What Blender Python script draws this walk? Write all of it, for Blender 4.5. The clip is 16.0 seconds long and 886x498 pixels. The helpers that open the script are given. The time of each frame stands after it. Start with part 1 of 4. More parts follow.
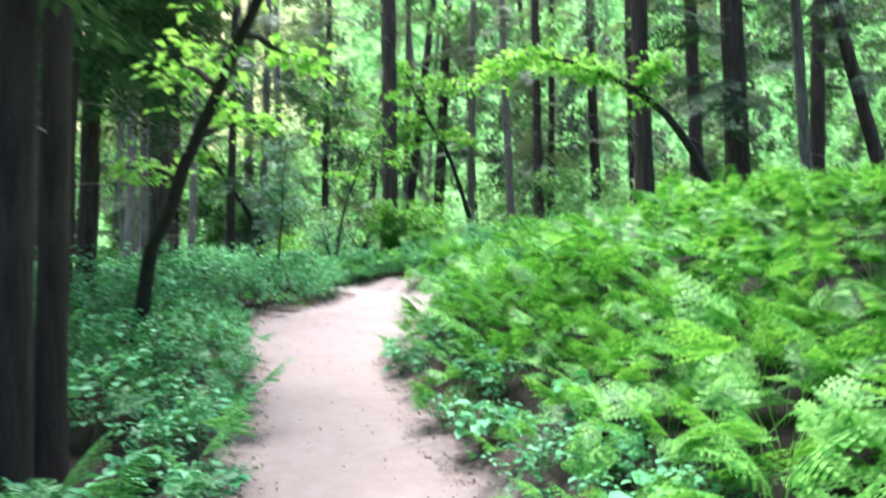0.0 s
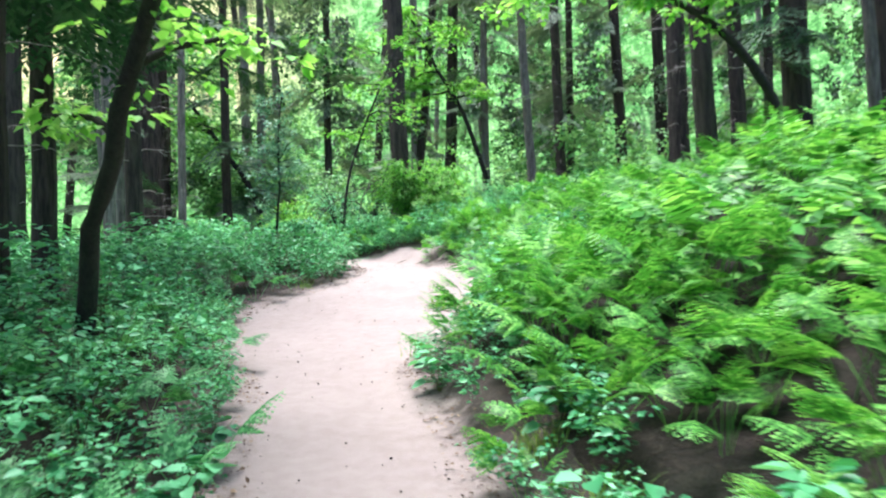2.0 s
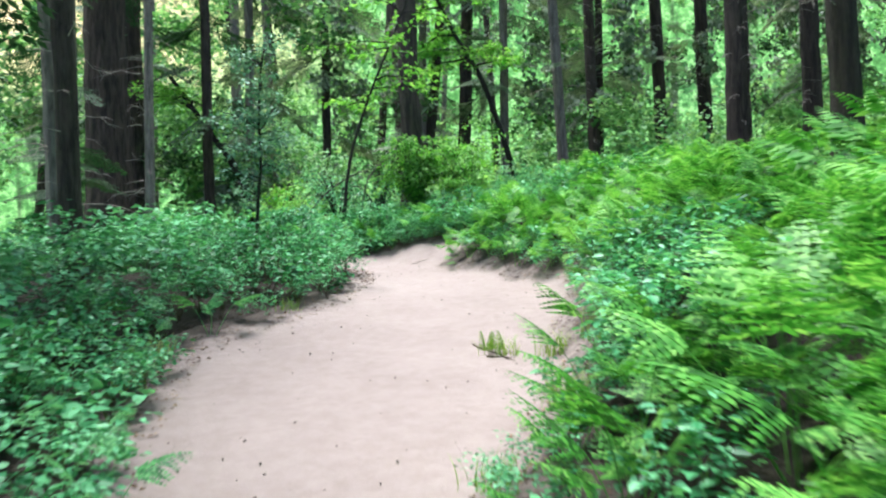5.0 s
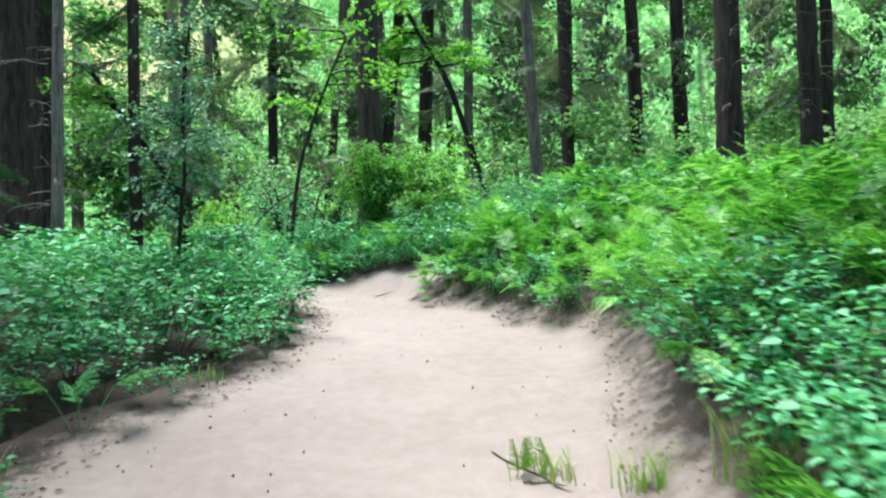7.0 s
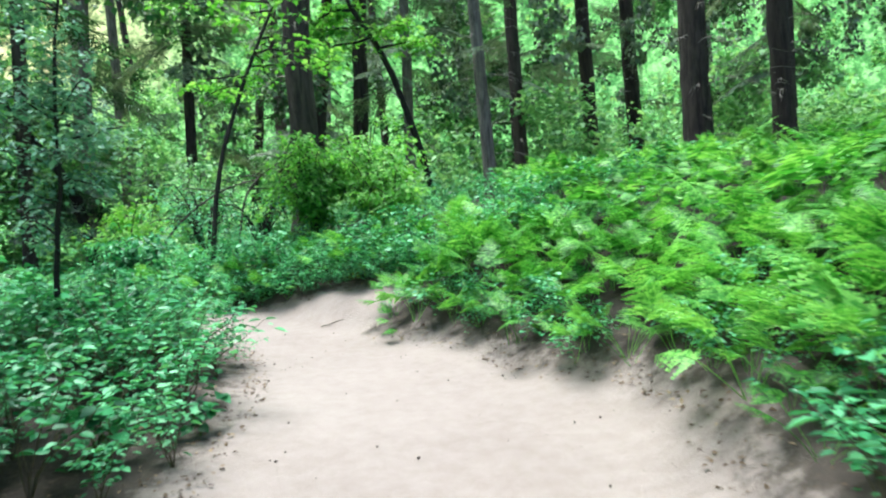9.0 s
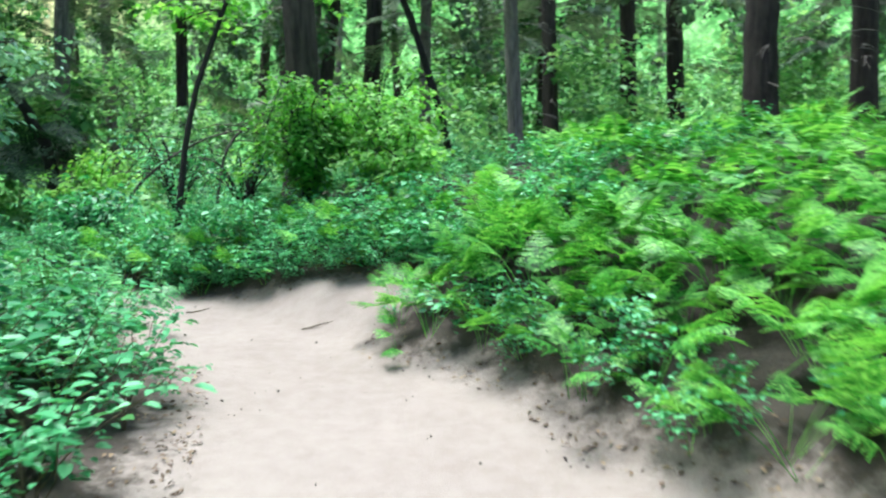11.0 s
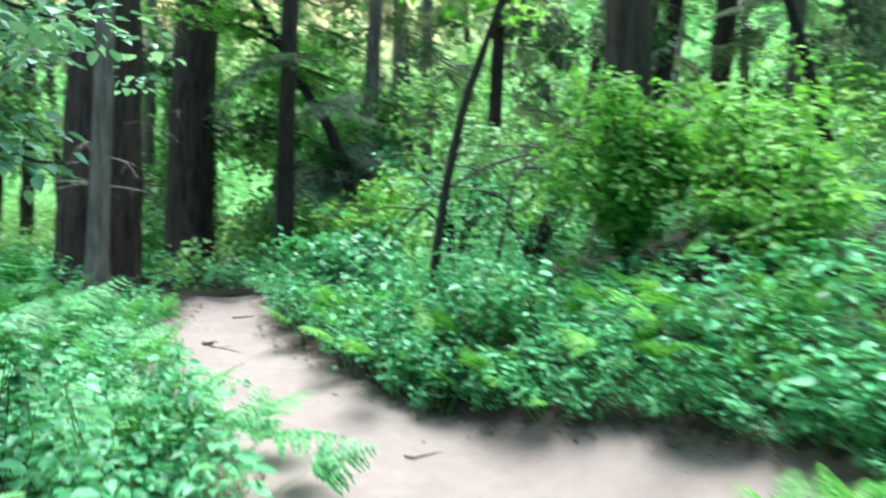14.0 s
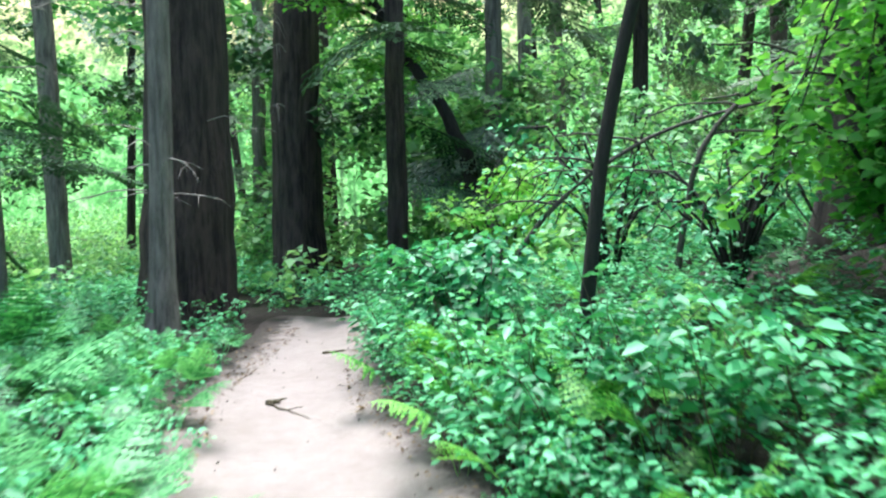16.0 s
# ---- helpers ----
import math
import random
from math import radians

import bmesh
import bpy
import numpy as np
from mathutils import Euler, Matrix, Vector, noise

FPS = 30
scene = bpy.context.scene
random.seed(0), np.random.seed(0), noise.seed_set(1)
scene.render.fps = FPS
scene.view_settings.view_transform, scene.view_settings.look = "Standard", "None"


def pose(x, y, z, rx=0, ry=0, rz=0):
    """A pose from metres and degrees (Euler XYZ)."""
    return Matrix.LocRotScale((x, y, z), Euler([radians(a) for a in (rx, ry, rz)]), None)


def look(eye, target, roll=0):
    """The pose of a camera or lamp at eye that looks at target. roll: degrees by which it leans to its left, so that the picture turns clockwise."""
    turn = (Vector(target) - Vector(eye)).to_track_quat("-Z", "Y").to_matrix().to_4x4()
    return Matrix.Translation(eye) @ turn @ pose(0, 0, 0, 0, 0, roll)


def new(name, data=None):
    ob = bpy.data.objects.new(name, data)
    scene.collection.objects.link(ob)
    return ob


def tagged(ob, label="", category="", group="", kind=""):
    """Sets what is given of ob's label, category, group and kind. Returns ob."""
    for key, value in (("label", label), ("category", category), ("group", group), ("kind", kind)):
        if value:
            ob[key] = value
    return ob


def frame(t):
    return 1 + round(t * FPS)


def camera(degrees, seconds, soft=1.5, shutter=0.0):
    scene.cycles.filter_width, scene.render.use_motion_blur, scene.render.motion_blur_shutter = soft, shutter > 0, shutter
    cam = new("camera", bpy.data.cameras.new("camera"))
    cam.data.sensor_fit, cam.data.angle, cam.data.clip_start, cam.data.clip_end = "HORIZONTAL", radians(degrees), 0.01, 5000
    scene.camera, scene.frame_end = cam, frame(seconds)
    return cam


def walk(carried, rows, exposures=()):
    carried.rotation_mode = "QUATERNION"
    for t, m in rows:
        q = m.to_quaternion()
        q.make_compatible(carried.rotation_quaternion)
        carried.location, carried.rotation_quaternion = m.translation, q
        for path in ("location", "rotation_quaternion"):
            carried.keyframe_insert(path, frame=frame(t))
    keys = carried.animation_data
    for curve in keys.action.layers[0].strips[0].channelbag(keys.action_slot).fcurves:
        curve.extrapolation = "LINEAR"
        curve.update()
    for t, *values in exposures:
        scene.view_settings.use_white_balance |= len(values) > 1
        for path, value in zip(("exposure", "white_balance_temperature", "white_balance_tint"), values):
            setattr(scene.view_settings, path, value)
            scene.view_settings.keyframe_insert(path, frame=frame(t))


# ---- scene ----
cam = camera(61.2, 16.0, soft=2.2, shutter=0.7)
PATH = [
    (0.0, 0.112, 0.038, 1.577, 93.59, 0.02, -0.06),
    (0.5, 0.045, 0.529, 1.517, 91.15, 1.25, -1.94),
    (1.0, -0.105, 0.977, 1.556, 92.52, -0.04, 1.33),
    (1.5, -0.181, 1.566, 1.605, 91.18, 0.19, 0.05),
    (2.0, -0.195, 2.168, 1.748, 90.8, 1.75, 0.51),
    (2.5, -0.246, 2.735, 1.753, 89.27, 1.43, 2.42),
    (3.0, -0.315, 3.243, 1.773, 88.11, 1.06, 1.65),
    (5.5, -0.753, 6.073, 2.041, 89.91, 2.05, -0.19),
    (6.0, -0.832, 6.644, 2.075, 89.48, 1.51, -2.81),
    (6.5, -0.863, 7.163, 2.13, 89.31, 2.09, -4.51),
    (7.0, -0.964, 7.712, 2.203, 90.69, 1.37, -3.34),
    (7.5, -1.048, 8.219, 2.273, 90.54, 1.26, -7.26),
    (8.0, -1.154, 8.699, 2.371, 90.17, 3.16, -8.19),
    (10.5, -1.119, 11.124, 2.615, 87.78, 2.6, -9.35),
    (11.0, -1.001, 11.656, 2.692, 86.84, 0.26, -8.02),
    (11.5, -0.928, 12.164, 2.801, 86.62, -0.49, -2.89),
    (12.0, -0.946, 12.772, 2.885, 86.28, -1.01, 1.6),
    (12.5, -0.908, 13.264, 2.919, 85.26, 0.74, 3.22),
    (13.0, -0.916, 13.759, 2.967, 85.29, 0.52, 7.88),
    (13.5, -0.959, 14.231, 3.0, 85.6, -0.64, 8.64),
    (14.0, -1.049, 14.784, 3.054, 87.86, -1.92, 16.48),
    (14.5, -1.222, 15.339, 3.079, 89.2, -1.47, 19.49),
    (15.0, -1.363, 15.824, 3.106, 89.78, 0.63, 23.57),
    (15.5, -1.552, 16.296, 3.066, 87.36, -0.14, 26.8),
    (16.0, -1.739, 16.787, 3.111, 87.14, 1.06, 26.71),
]
walk(cam, [(t, pose(x, y, z, rx, ry, rz)) for t, x, y, z, rx, ry, rz in PATH], exposures=[(0, 1.78, 5850, 18), (3, 1.75, 5900, 14), (6, 1.42, 5950, 10), (8, 1.55, 5900, 4), (10.5, 1.54, 5800, 2), (13, 1.7, 5800, 3), (16, 1.9, 5700, 8)])

# ---- light ----
world = bpy.data.worlds.new("sky")
scene.world = world
world.use_nodes = True
wn = world.node_tree.nodes
sky = wn.new("ShaderNodeTexSky")
sky.sky_type, sky.sun_disc = "NISHITA", False
sky.sun_elevation, sky.sun_rotation = radians(80), radians(-37)
sky.air_density, sky.dust_density = 1.0, 2.5
wn["Background"].inputs["Strength"].default_value = 0.083
world.node_tree.links.new(sky.outputs[0], wn["Background"].inputs["Color"])
sun = new("sun", bpy.data.lights.new("sun", "SUN"))
sun.data.energy, sun.data.angle, sun.data.color = 3.25, radians(38), (1.0, 0.96, 0.89)
sun.matrix_world = look((-3.5, 9.5, 34), (0, 5, 0))

# ---- materials ----


def nodes_of(name):
    m = bpy.data.materials.new(name)
    m.use_nodes = True
    return m, m.node_tree.nodes, m.node_tree.links, m.node_tree.nodes["Principled BSDF"]


def noise_node(n, l, scale, detail=4, rough=0.55, coords=None, stretch=None):
    tex = n.new("ShaderNodeTexNoise")
    tex.inputs["Scale"].default_value, tex.inputs["Detail"].default_value, tex.inputs["Roughness"].default_value = scale, detail, rough
    if coords is not None:
        if stretch:
            mp = n.new("ShaderNodeMapping")
            mp.inputs["Scale"].default_value = stretch
            l.new(coords, mp.inputs["Vector"])
            l.new(mp.outputs[0], tex.inputs["Vector"])
        else:
            l.new(coords, tex.inputs["Vector"])
    return tex.outputs["Fac"]


def ramp_node(n, l, fac, *stops):
    r = n.new("ShaderNodeValToRGB")
    while len(r.color_ramp.elements) < len(stops):
        r.color_ramp.elements.new(0.5)
    for e, (p, c) in zip(r.color_ramp.elements, stops):
        e.position, e.color = p, (*c, 1)
    l.new(fac, r.inputs[0])
    return r.outputs[0]


def mixed(n, l, fac, a, b, kind="MIX"):
    mx = n.new("ShaderNodeMix")
    mx.data_type, mx.blend_type = "RGBA", kind
    for sock, v in ((0, fac), (6, a), (7, b)):
        if isinstance(v, (int, float)):
            mx.inputs[sock].default_value = v
        elif isinstance(v, tuple):
            mx.inputs[sock].default_value = (*v, 1)
        else:
            l.new(v, mx.inputs[sock])
    return mx.outputs[2]


def bumped(n, l, bsdf, height, strength, distance):
    b = n.new("ShaderNodeBump")
    b.inputs["Strength"].default_value, b.inputs["Distance"].default_value = strength, distance
    l.new(height, b.inputs["Height"])
    l.new(b.outputs[0], bsdf.inputs["Normal"])


def leaf_material(name, dark, mid, light, glow=0.4, rough=0.5, patch=0.35):
    """Leaves: colour differs from leaf to leaf and in drifts over the ground, and light comes through."""
    m, n, l, p = nodes_of(name)
    geo = n.new("ShaderNodeNewGeometry")
    info = n.new("ShaderNodeObjectInfo")
    drift = noise_node(n, l, patch, 3, 0.5, geo.outputs["Position"])
    add = n.new("ShaderNodeMath")
    add.operation = "MULTIPLY_ADD"
    l.new(geo.outputs["Random Per Island"], add.inputs[0])
    add.inputs[1].default_value = 0.5
    soft = n.new("ShaderNodeMath")
    soft.operation = "MULTIPLY_ADD"
    l.new(drift, soft.inputs[0])
    soft.inputs[1].default_value, soft.inputs[2].default_value = 0.55, -0.17
    knots = n.new("ShaderNodeMath")
    knots.operation = "MULTIPLY_ADD"
    l.new(noise_node(n, l, 2.4, 2, 0.5, geo.outputs["Position"]), knots.inputs[0])
    knots.inputs[1].default_value = 0.6
    l.new(soft.outputs[0], knots.inputs[2])
    l.new(knots.outputs[0], add.inputs[2])
    more = n.new("ShaderNodeMath")
    more.operation = "MULTIPLY_ADD"
    l.new(info.outputs["Random"], more.inputs[0])
    more.inputs[1].default_value = 0.26
    l.new(add.outputs[0], more.inputs[2])
    col = ramp_node(n, l, more.outputs[0], (0.42, dark), (0.75, mid), (1.0, light))
    l.new(col, p.inputs["Base Color"])
    p.inputs["Roughness"].default_value = rough
    p.inputs["Specular IOR Level"].default_value = 0.35
    tr = n.new("ShaderNodeBsdfTranslucent")
    l.new(mixed(n, l, 1.0, col, (1.0, 1.0, 0.55), "MULTIPLY"), tr.inputs["Color"])
    mx = n.new("ShaderNodeMixShader")
    mx.inputs[0].default_value = glow
    l.new(p.outputs[0], mx.inputs[1])
    l.new(tr.outputs[0], mx.inputs[2])
    l.new(mx.outputs[0], n["Material Output"].inputs["Surface"])
    return m


def bark_material(name, dark, light, scale=1.0, relief=0.03, lichen=0.4):
    """Bark: long furrows with plates between them, fine grain, and lichen in patches."""
    m, n, l, p = nodes_of(name)
    co = n.new("ShaderNodeTexCoord").outputs["Object"]
    furrow = noise_node(n, l, 16 * scale, 7, 0.7, co, (1, 1, 0.10))
    plates = noise_node(n, l, 7 * scale, 3, 0.6, co, (1, 1, 0.35))
    grain = noise_node(n, l, 70 * scale, 4, 0.6, co, (1, 1, 0.25))
    stain = noise_node(n, l, 1.3, 4, 0.6, co, (1, 1, 0.5))
    mid = tuple((u + v) / 2 for u, v in zip(dark, light))
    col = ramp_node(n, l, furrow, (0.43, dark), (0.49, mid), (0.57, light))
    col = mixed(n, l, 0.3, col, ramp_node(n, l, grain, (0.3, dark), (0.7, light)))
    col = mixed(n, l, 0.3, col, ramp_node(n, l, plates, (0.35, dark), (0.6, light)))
    col = mixed(n, l, ramp_node(n, l, stain, (0.52, (0, 0, 0)), (0.72, (lichen, lichen, lichen))), col, tuple(1.25 * u for u in light))
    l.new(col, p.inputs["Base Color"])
    p.inputs["Roughness"].default_value = 0.92
    hgt = mixed(n, l, 0.3, furrow, grain)
    bumped(n, l, p, hgt, 1.0, relief)
    return m


def sand_colour(n, l, pos):
    fine = noise_node(n, l, 140, 3, 0.6, pos)
    broad = noise_node(n, l, 1.1, 4, 0.55, pos)
    tread = noise_node(n, l, 9, 5, 0.6, pos)
    sand = ramp_node(n, l, broad, (0.3, (0.290, 0.237, 0.214)), (0.7, (0.372, 0.314, 0.288)))
    sand = mixed(n, l, 0.3, sand, ramp_node(n, l, fine, (0.3, (0.202, 0.156, 0.133)), (0.75, (0.410, 0.352, 0.325))))
    return mixed(n, l, 0.22, sand, ramp_node(n, l, tread, (0.35, (0.210, 0.163, 0.140)), (0.65, (0.382, 0.326, 0.300)))), fine, tread


def soil_colour(n, l, pos):
    litter = noise_node(n, l, 26, 6, 0.7, pos)
    broad = noise_node(n, l, 1.6, 3, 0.5, pos)
    soil = ramp_node(n, l, litter, (0.3, (0.009, 0.006, 0.004)), (0.55, (0.028, 0.019, 0.012)), (0.75, (0.10, 0.070, 0.045)))
    return mixed(n, l, ramp_node(n, l, broad, (0.45, (0, 0, 0)), (0.7, (0.5, 0.5, 0.5))), soil, (0.014, 0.020, 0.007)), litter


def path_material():
    m, n, l, p = nodes_of("trodden_sand")
    pos = n.new("ShaderNodeNewGeometry").outputs["Position"]
    sand, fine, tread = sand_colour(n, l, pos)
    soil, litter = soil_colour(n, l, pos)
    edge = n.new("ShaderNodeAttribute")
    edge.attribute_name = "rim"
    rag = noise_node(n, l, 6.5, 6, 0.7, pos)
    add = n.new("ShaderNodeMath")
    add.operation = "ADD"
    l.new(edge.outputs["Fac"], add.inputs[0])
    l.new(rag, add.inputs[1])
    fac = ramp_node(n, l, add.outputs[0], (0.66, (0, 0, 0)), (0.84, (0.25, 0.25, 0.25)), (1.0, (0.85, 0.85, 0.85)))
    l.new(mixed(n, l, fac, sand, soil), p.inputs["Base Color"])
    p.inputs["Roughness"].default_value = 0.95
    hgt = mixed(n, l, 0.45, tread, fine)
    bumped(n, l, p, hgt, 0.9, 0.03)
    return m


def soil_material():
    m, n, l, p = nodes_of("forest_soil")
    pos = n.new("ShaderNodeNewGeometry").outputs["Position"]
    soil, litter = soil_colour(n, l, pos)
    l.new(soil, p.inputs["Base Color"])
    p.inputs["Roughness"].default_value = 0.95
    bumped(n, l, p, litter, 1.0, 0.05)
    return m


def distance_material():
    """Woods far off, beyond the last trees: sunlight painted into the greens, with a glow of its own."""
    m, n, l, p = nodes_of("glowing_far_woods")
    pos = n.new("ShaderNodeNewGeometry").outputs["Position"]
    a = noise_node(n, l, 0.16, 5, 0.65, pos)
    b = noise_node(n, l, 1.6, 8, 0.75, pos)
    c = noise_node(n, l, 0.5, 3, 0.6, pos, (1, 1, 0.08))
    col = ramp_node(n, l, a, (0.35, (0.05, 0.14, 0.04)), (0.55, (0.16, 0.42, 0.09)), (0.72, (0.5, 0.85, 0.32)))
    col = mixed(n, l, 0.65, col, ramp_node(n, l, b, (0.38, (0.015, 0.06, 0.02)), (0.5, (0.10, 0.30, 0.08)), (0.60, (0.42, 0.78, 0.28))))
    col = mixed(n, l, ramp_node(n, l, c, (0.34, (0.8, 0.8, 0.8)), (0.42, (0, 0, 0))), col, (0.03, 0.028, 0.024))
    # warm low-sun glow painted into the colour, high up towards the west
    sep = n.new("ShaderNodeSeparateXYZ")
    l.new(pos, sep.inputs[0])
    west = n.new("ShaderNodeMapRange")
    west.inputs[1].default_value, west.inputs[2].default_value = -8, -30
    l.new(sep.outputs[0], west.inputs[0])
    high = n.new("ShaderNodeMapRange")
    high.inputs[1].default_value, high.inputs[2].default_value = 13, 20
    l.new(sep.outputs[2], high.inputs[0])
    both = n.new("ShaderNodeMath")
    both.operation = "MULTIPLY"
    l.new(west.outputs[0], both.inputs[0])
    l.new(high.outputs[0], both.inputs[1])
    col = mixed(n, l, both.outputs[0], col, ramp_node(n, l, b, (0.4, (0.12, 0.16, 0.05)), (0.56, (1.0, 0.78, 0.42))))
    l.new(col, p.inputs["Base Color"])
    # emission added so that the woods look lit; nothing there is a lamp
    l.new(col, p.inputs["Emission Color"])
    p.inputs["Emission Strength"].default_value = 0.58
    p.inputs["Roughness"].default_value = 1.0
    return m


FERN = leaf_material("bracken_leaf", (0.018, 0.085, 0.014), (0.100, 0.380, 0.056), (0.320, 0.680, 0.160), 0.4, 0.45)
SHRUB = leaf_material("shrub_leaf", (0.014, 0.075, 0.030), (0.064, 0.310, 0.120), (0.225, 0.620, 0.310), 0.32, 0.38)
PALE_SHRUB = leaf_material("pale_shrub_leaf", (0.035, 0.150, 0.065), (0.120, 0.430, 0.190), (0.320, 0.700, 0.400), 0.36, 0.38)
BLUE_FERN = leaf_material("shade_bracken_leaf", (0.016, 0.080, 0.028), (0.080, 0.320, 0.100), (0.240, 0.600, 0.240), 0.36, 0.45)
BRIGHT = leaf_material("maple_leaf", (0.085, 0.270, 0.038), (0.200, 0.540, 0.090), (0.400, 0.740, 0.200), 0.5, 0.45)
NEEDLE = leaf_material("fir_needles", (0.02, 0.055, 0.022), (0.04, 0.105, 0.045), (0.09, 0.19, 0.08), 0.2, 0.55)
PALE_NEEDLE = leaf_material("grey_fir_needles", (0.080, 0.130, 0.085), (0.180, 0.260, 0.170), (0.320, 0.400, 0.280), 0.25, 0.6)
GREY_LEAF = leaf_material("grey_green_leaf", (0.060, 0.170, 0.110), (0.160, 0.360, 0.250), (0.360, 0.600, 0.460), 0.3, 0.45)
FAR_LEAF = leaf_material("far_leaf", (0.045, 0.150, 0.055), (0.165, 0.410, 0.155), (0.420, 0.720, 0.350), 0.45, 0.5, 0.12)
GRASS = leaf_material("grass_blade", (0.09, 0.20, 0.03), (0.18, 0.36, 0.06), (0.34, 0.46, 0.12), 0.35, 0.5)
DRY = leaf_material("dry_leaf", (0.05, 0.03, 0.018), (0.16, 0.105, 0.065), (0.34, 0.25, 0.16), 0.1, 0.7)
STEM = bark_material("stem_bark", (0.05, 0.04, 0.025), (0.12, 0.10, 0.055), 3, 0.004)
GREEN_STEM = bark_material("green_stem", (0.07, 0.12, 0.03), (0.16, 0.22, 0.06), 3, 0.002)
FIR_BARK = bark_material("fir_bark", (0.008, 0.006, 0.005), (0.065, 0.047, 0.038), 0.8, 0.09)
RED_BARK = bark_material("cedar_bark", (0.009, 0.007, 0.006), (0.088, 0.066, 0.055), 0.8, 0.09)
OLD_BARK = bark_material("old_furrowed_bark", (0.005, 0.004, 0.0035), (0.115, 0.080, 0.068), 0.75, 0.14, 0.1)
GREY_BARK = bark_material("grey_bark", (0.06, 0.052, 0.047), (0.30, 0.26, 0.235), 1.2, 0.04)
DARK_BARK = bark_material("maple_bark", (0.008, 0.007, 0.006), (0.032, 0.027, 0.023), 2.0, 0.015)
DEAD_DARK = bark_material("dead_maple_wood", (0.02, 0.017, 0.014), (0.13, 0.11, 0.095), 2.5, 0.01)
DEAD_WOOD = bark_material("dead_twig", (0.16, 0.14, 0.12), (0.38, 0.34, 0.30), 3, 0.004)
SAND = path_material()
SOIL = soil_material()
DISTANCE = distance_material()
# ---- mesh helpers ----


def mesh_of(name, verts, tris, material, smooth=False):
    verts, tris = np.asarray(verts, np.float32), np.asarray(tris, np.int32)
    me = bpy.data.meshes.new(name)
    me.vertices.add(len(verts))
    me.vertices.foreach_set("co", verts.ravel())
    me.loops.add(tris.size)
    me.loops.foreach_set("vertex_index", tris.ravel())
    me.polygons.add(len(tris))
    me.polygons.foreach_set("loop_start", np.arange(0, tris.size, 3, dtype=np.int32))
    if smooth:
        me.polygons.foreach_set("use_smooth", np.ones(len(tris), bool))
    me.update(calc_edges=True)
    me.materials.append(material)
    return me


def part(name, me, parent, label=""):
    ob = new(name, me)
    ob.parent = parent
    return tagged(ob, label)


def joined(pieces):
    """One list of corners and triangles out of many."""
    vs, ts, k = [], [], 0
    for v, t in pieces:
        vs.append(v)
        ts.append(np.asarray(t) + k)
        k += len(v)
    return np.concatenate(vs), np.concatenate(ts)


def turned(v, m):
    m = np.array(m)
    return v @ m[:3, :3].T + m[:3, 3]


def tube(points, radii, sides=7, lumps=0.0, rng=None):
    """A tapering round stem along points."""
    pts, out = np.asarray(points, float), []
    n = len(pts)
    ang = np.linspace(0, 2 * math.pi, sides, endpoint=False)
    for i in range(n):
        d = pts[min(i + 1, n - 1)] - pts[max(i - 1, 0)]
        d = d / (np.linalg.norm(d) + 1e-9)
        a = np.cross(d, (0.31, 0.95, 0.05)) if abs(d[2]) > 0.6 else np.cross(d, (0, 0, 1.0))
        a /= np.linalg.norm(a) + 1e-9
        b = np.cross(d, a)
        r = radii[i] * np.ones(sides)
        if lumps and rng is not None:
            r = r * (1 + lumps * (rng.random(sides) - 0.5))
        out.append(pts[i] + r[:, None] * (np.cos(ang)[:, None] * a + np.sin(ang)[:, None] * b))
    v = np.concatenate(out)
    t = []
    for i in range(n - 1):
        for k in range(sides):
            p, q = i * sides + k, i * sides + (k + 1) % sides
            t += [(p, q, q + sides), (p, q + sides, p + sides)]
    return v, np.array(t)


def leaves_at(pos, along, up, size, width=0.32, fold=0.12, fine=False):
    """Leaves with a folded midrib: base points, directions and sizes as arrays."""
    pos, along, up, size = (np.asarray(a, float) for a in (pos, along, up, size))
    along = along / (np.linalg.norm(along, axis=1, keepdims=True) + 1e-9)
    side = np.cross(along, up)
    side /= np.linalg.norm(side, axis=1, keepdims=True) + 1e-9
    nor = np.cross(side, along)
    s = size[:, None]
    tip = pos + along * s - nor * s * 0.12
    if not fine:
        v = np.stack([pos, pos + along * s * 0.45 + side * s * width + nor * s * fold, tip, pos + along * s * 0.45 - side * s * width + nor * s * fold], 1)
        t = np.array([(0, 2, 1), (0, 3, 2)])
    else:
        v = np.stack([pos, pos + along * s * 0.25 + side * s * width * 0.85 + nor * s * fold, pos + along * s * 0.62 + side * s * width * 0.8 + nor * s * fold * 0.6, tip,
                      pos + along * s * 0.62 - side * s * width * 0.8 + nor * s * fold * 0.6, pos + along * s * 0.25 - side * s * width * 0.85 + nor * s * fold], 1)
        t = np.array([(0, 2, 1), (0, 3, 2), (0, 4, 3), (0, 5, 4)])
    k = v.shape[1]
    n = len(pos)
    return v.reshape(-1, 3), (t[None] + (np.arange(n) * k)[:, None, None]).reshape(-1, 3)


def unit(rng, n, flat=1.0):
    d = rng.normal(size=(n, 3))
    d[:, 2] *= flat
    return d / np.linalg.norm(d, axis=1, keepdims=True)


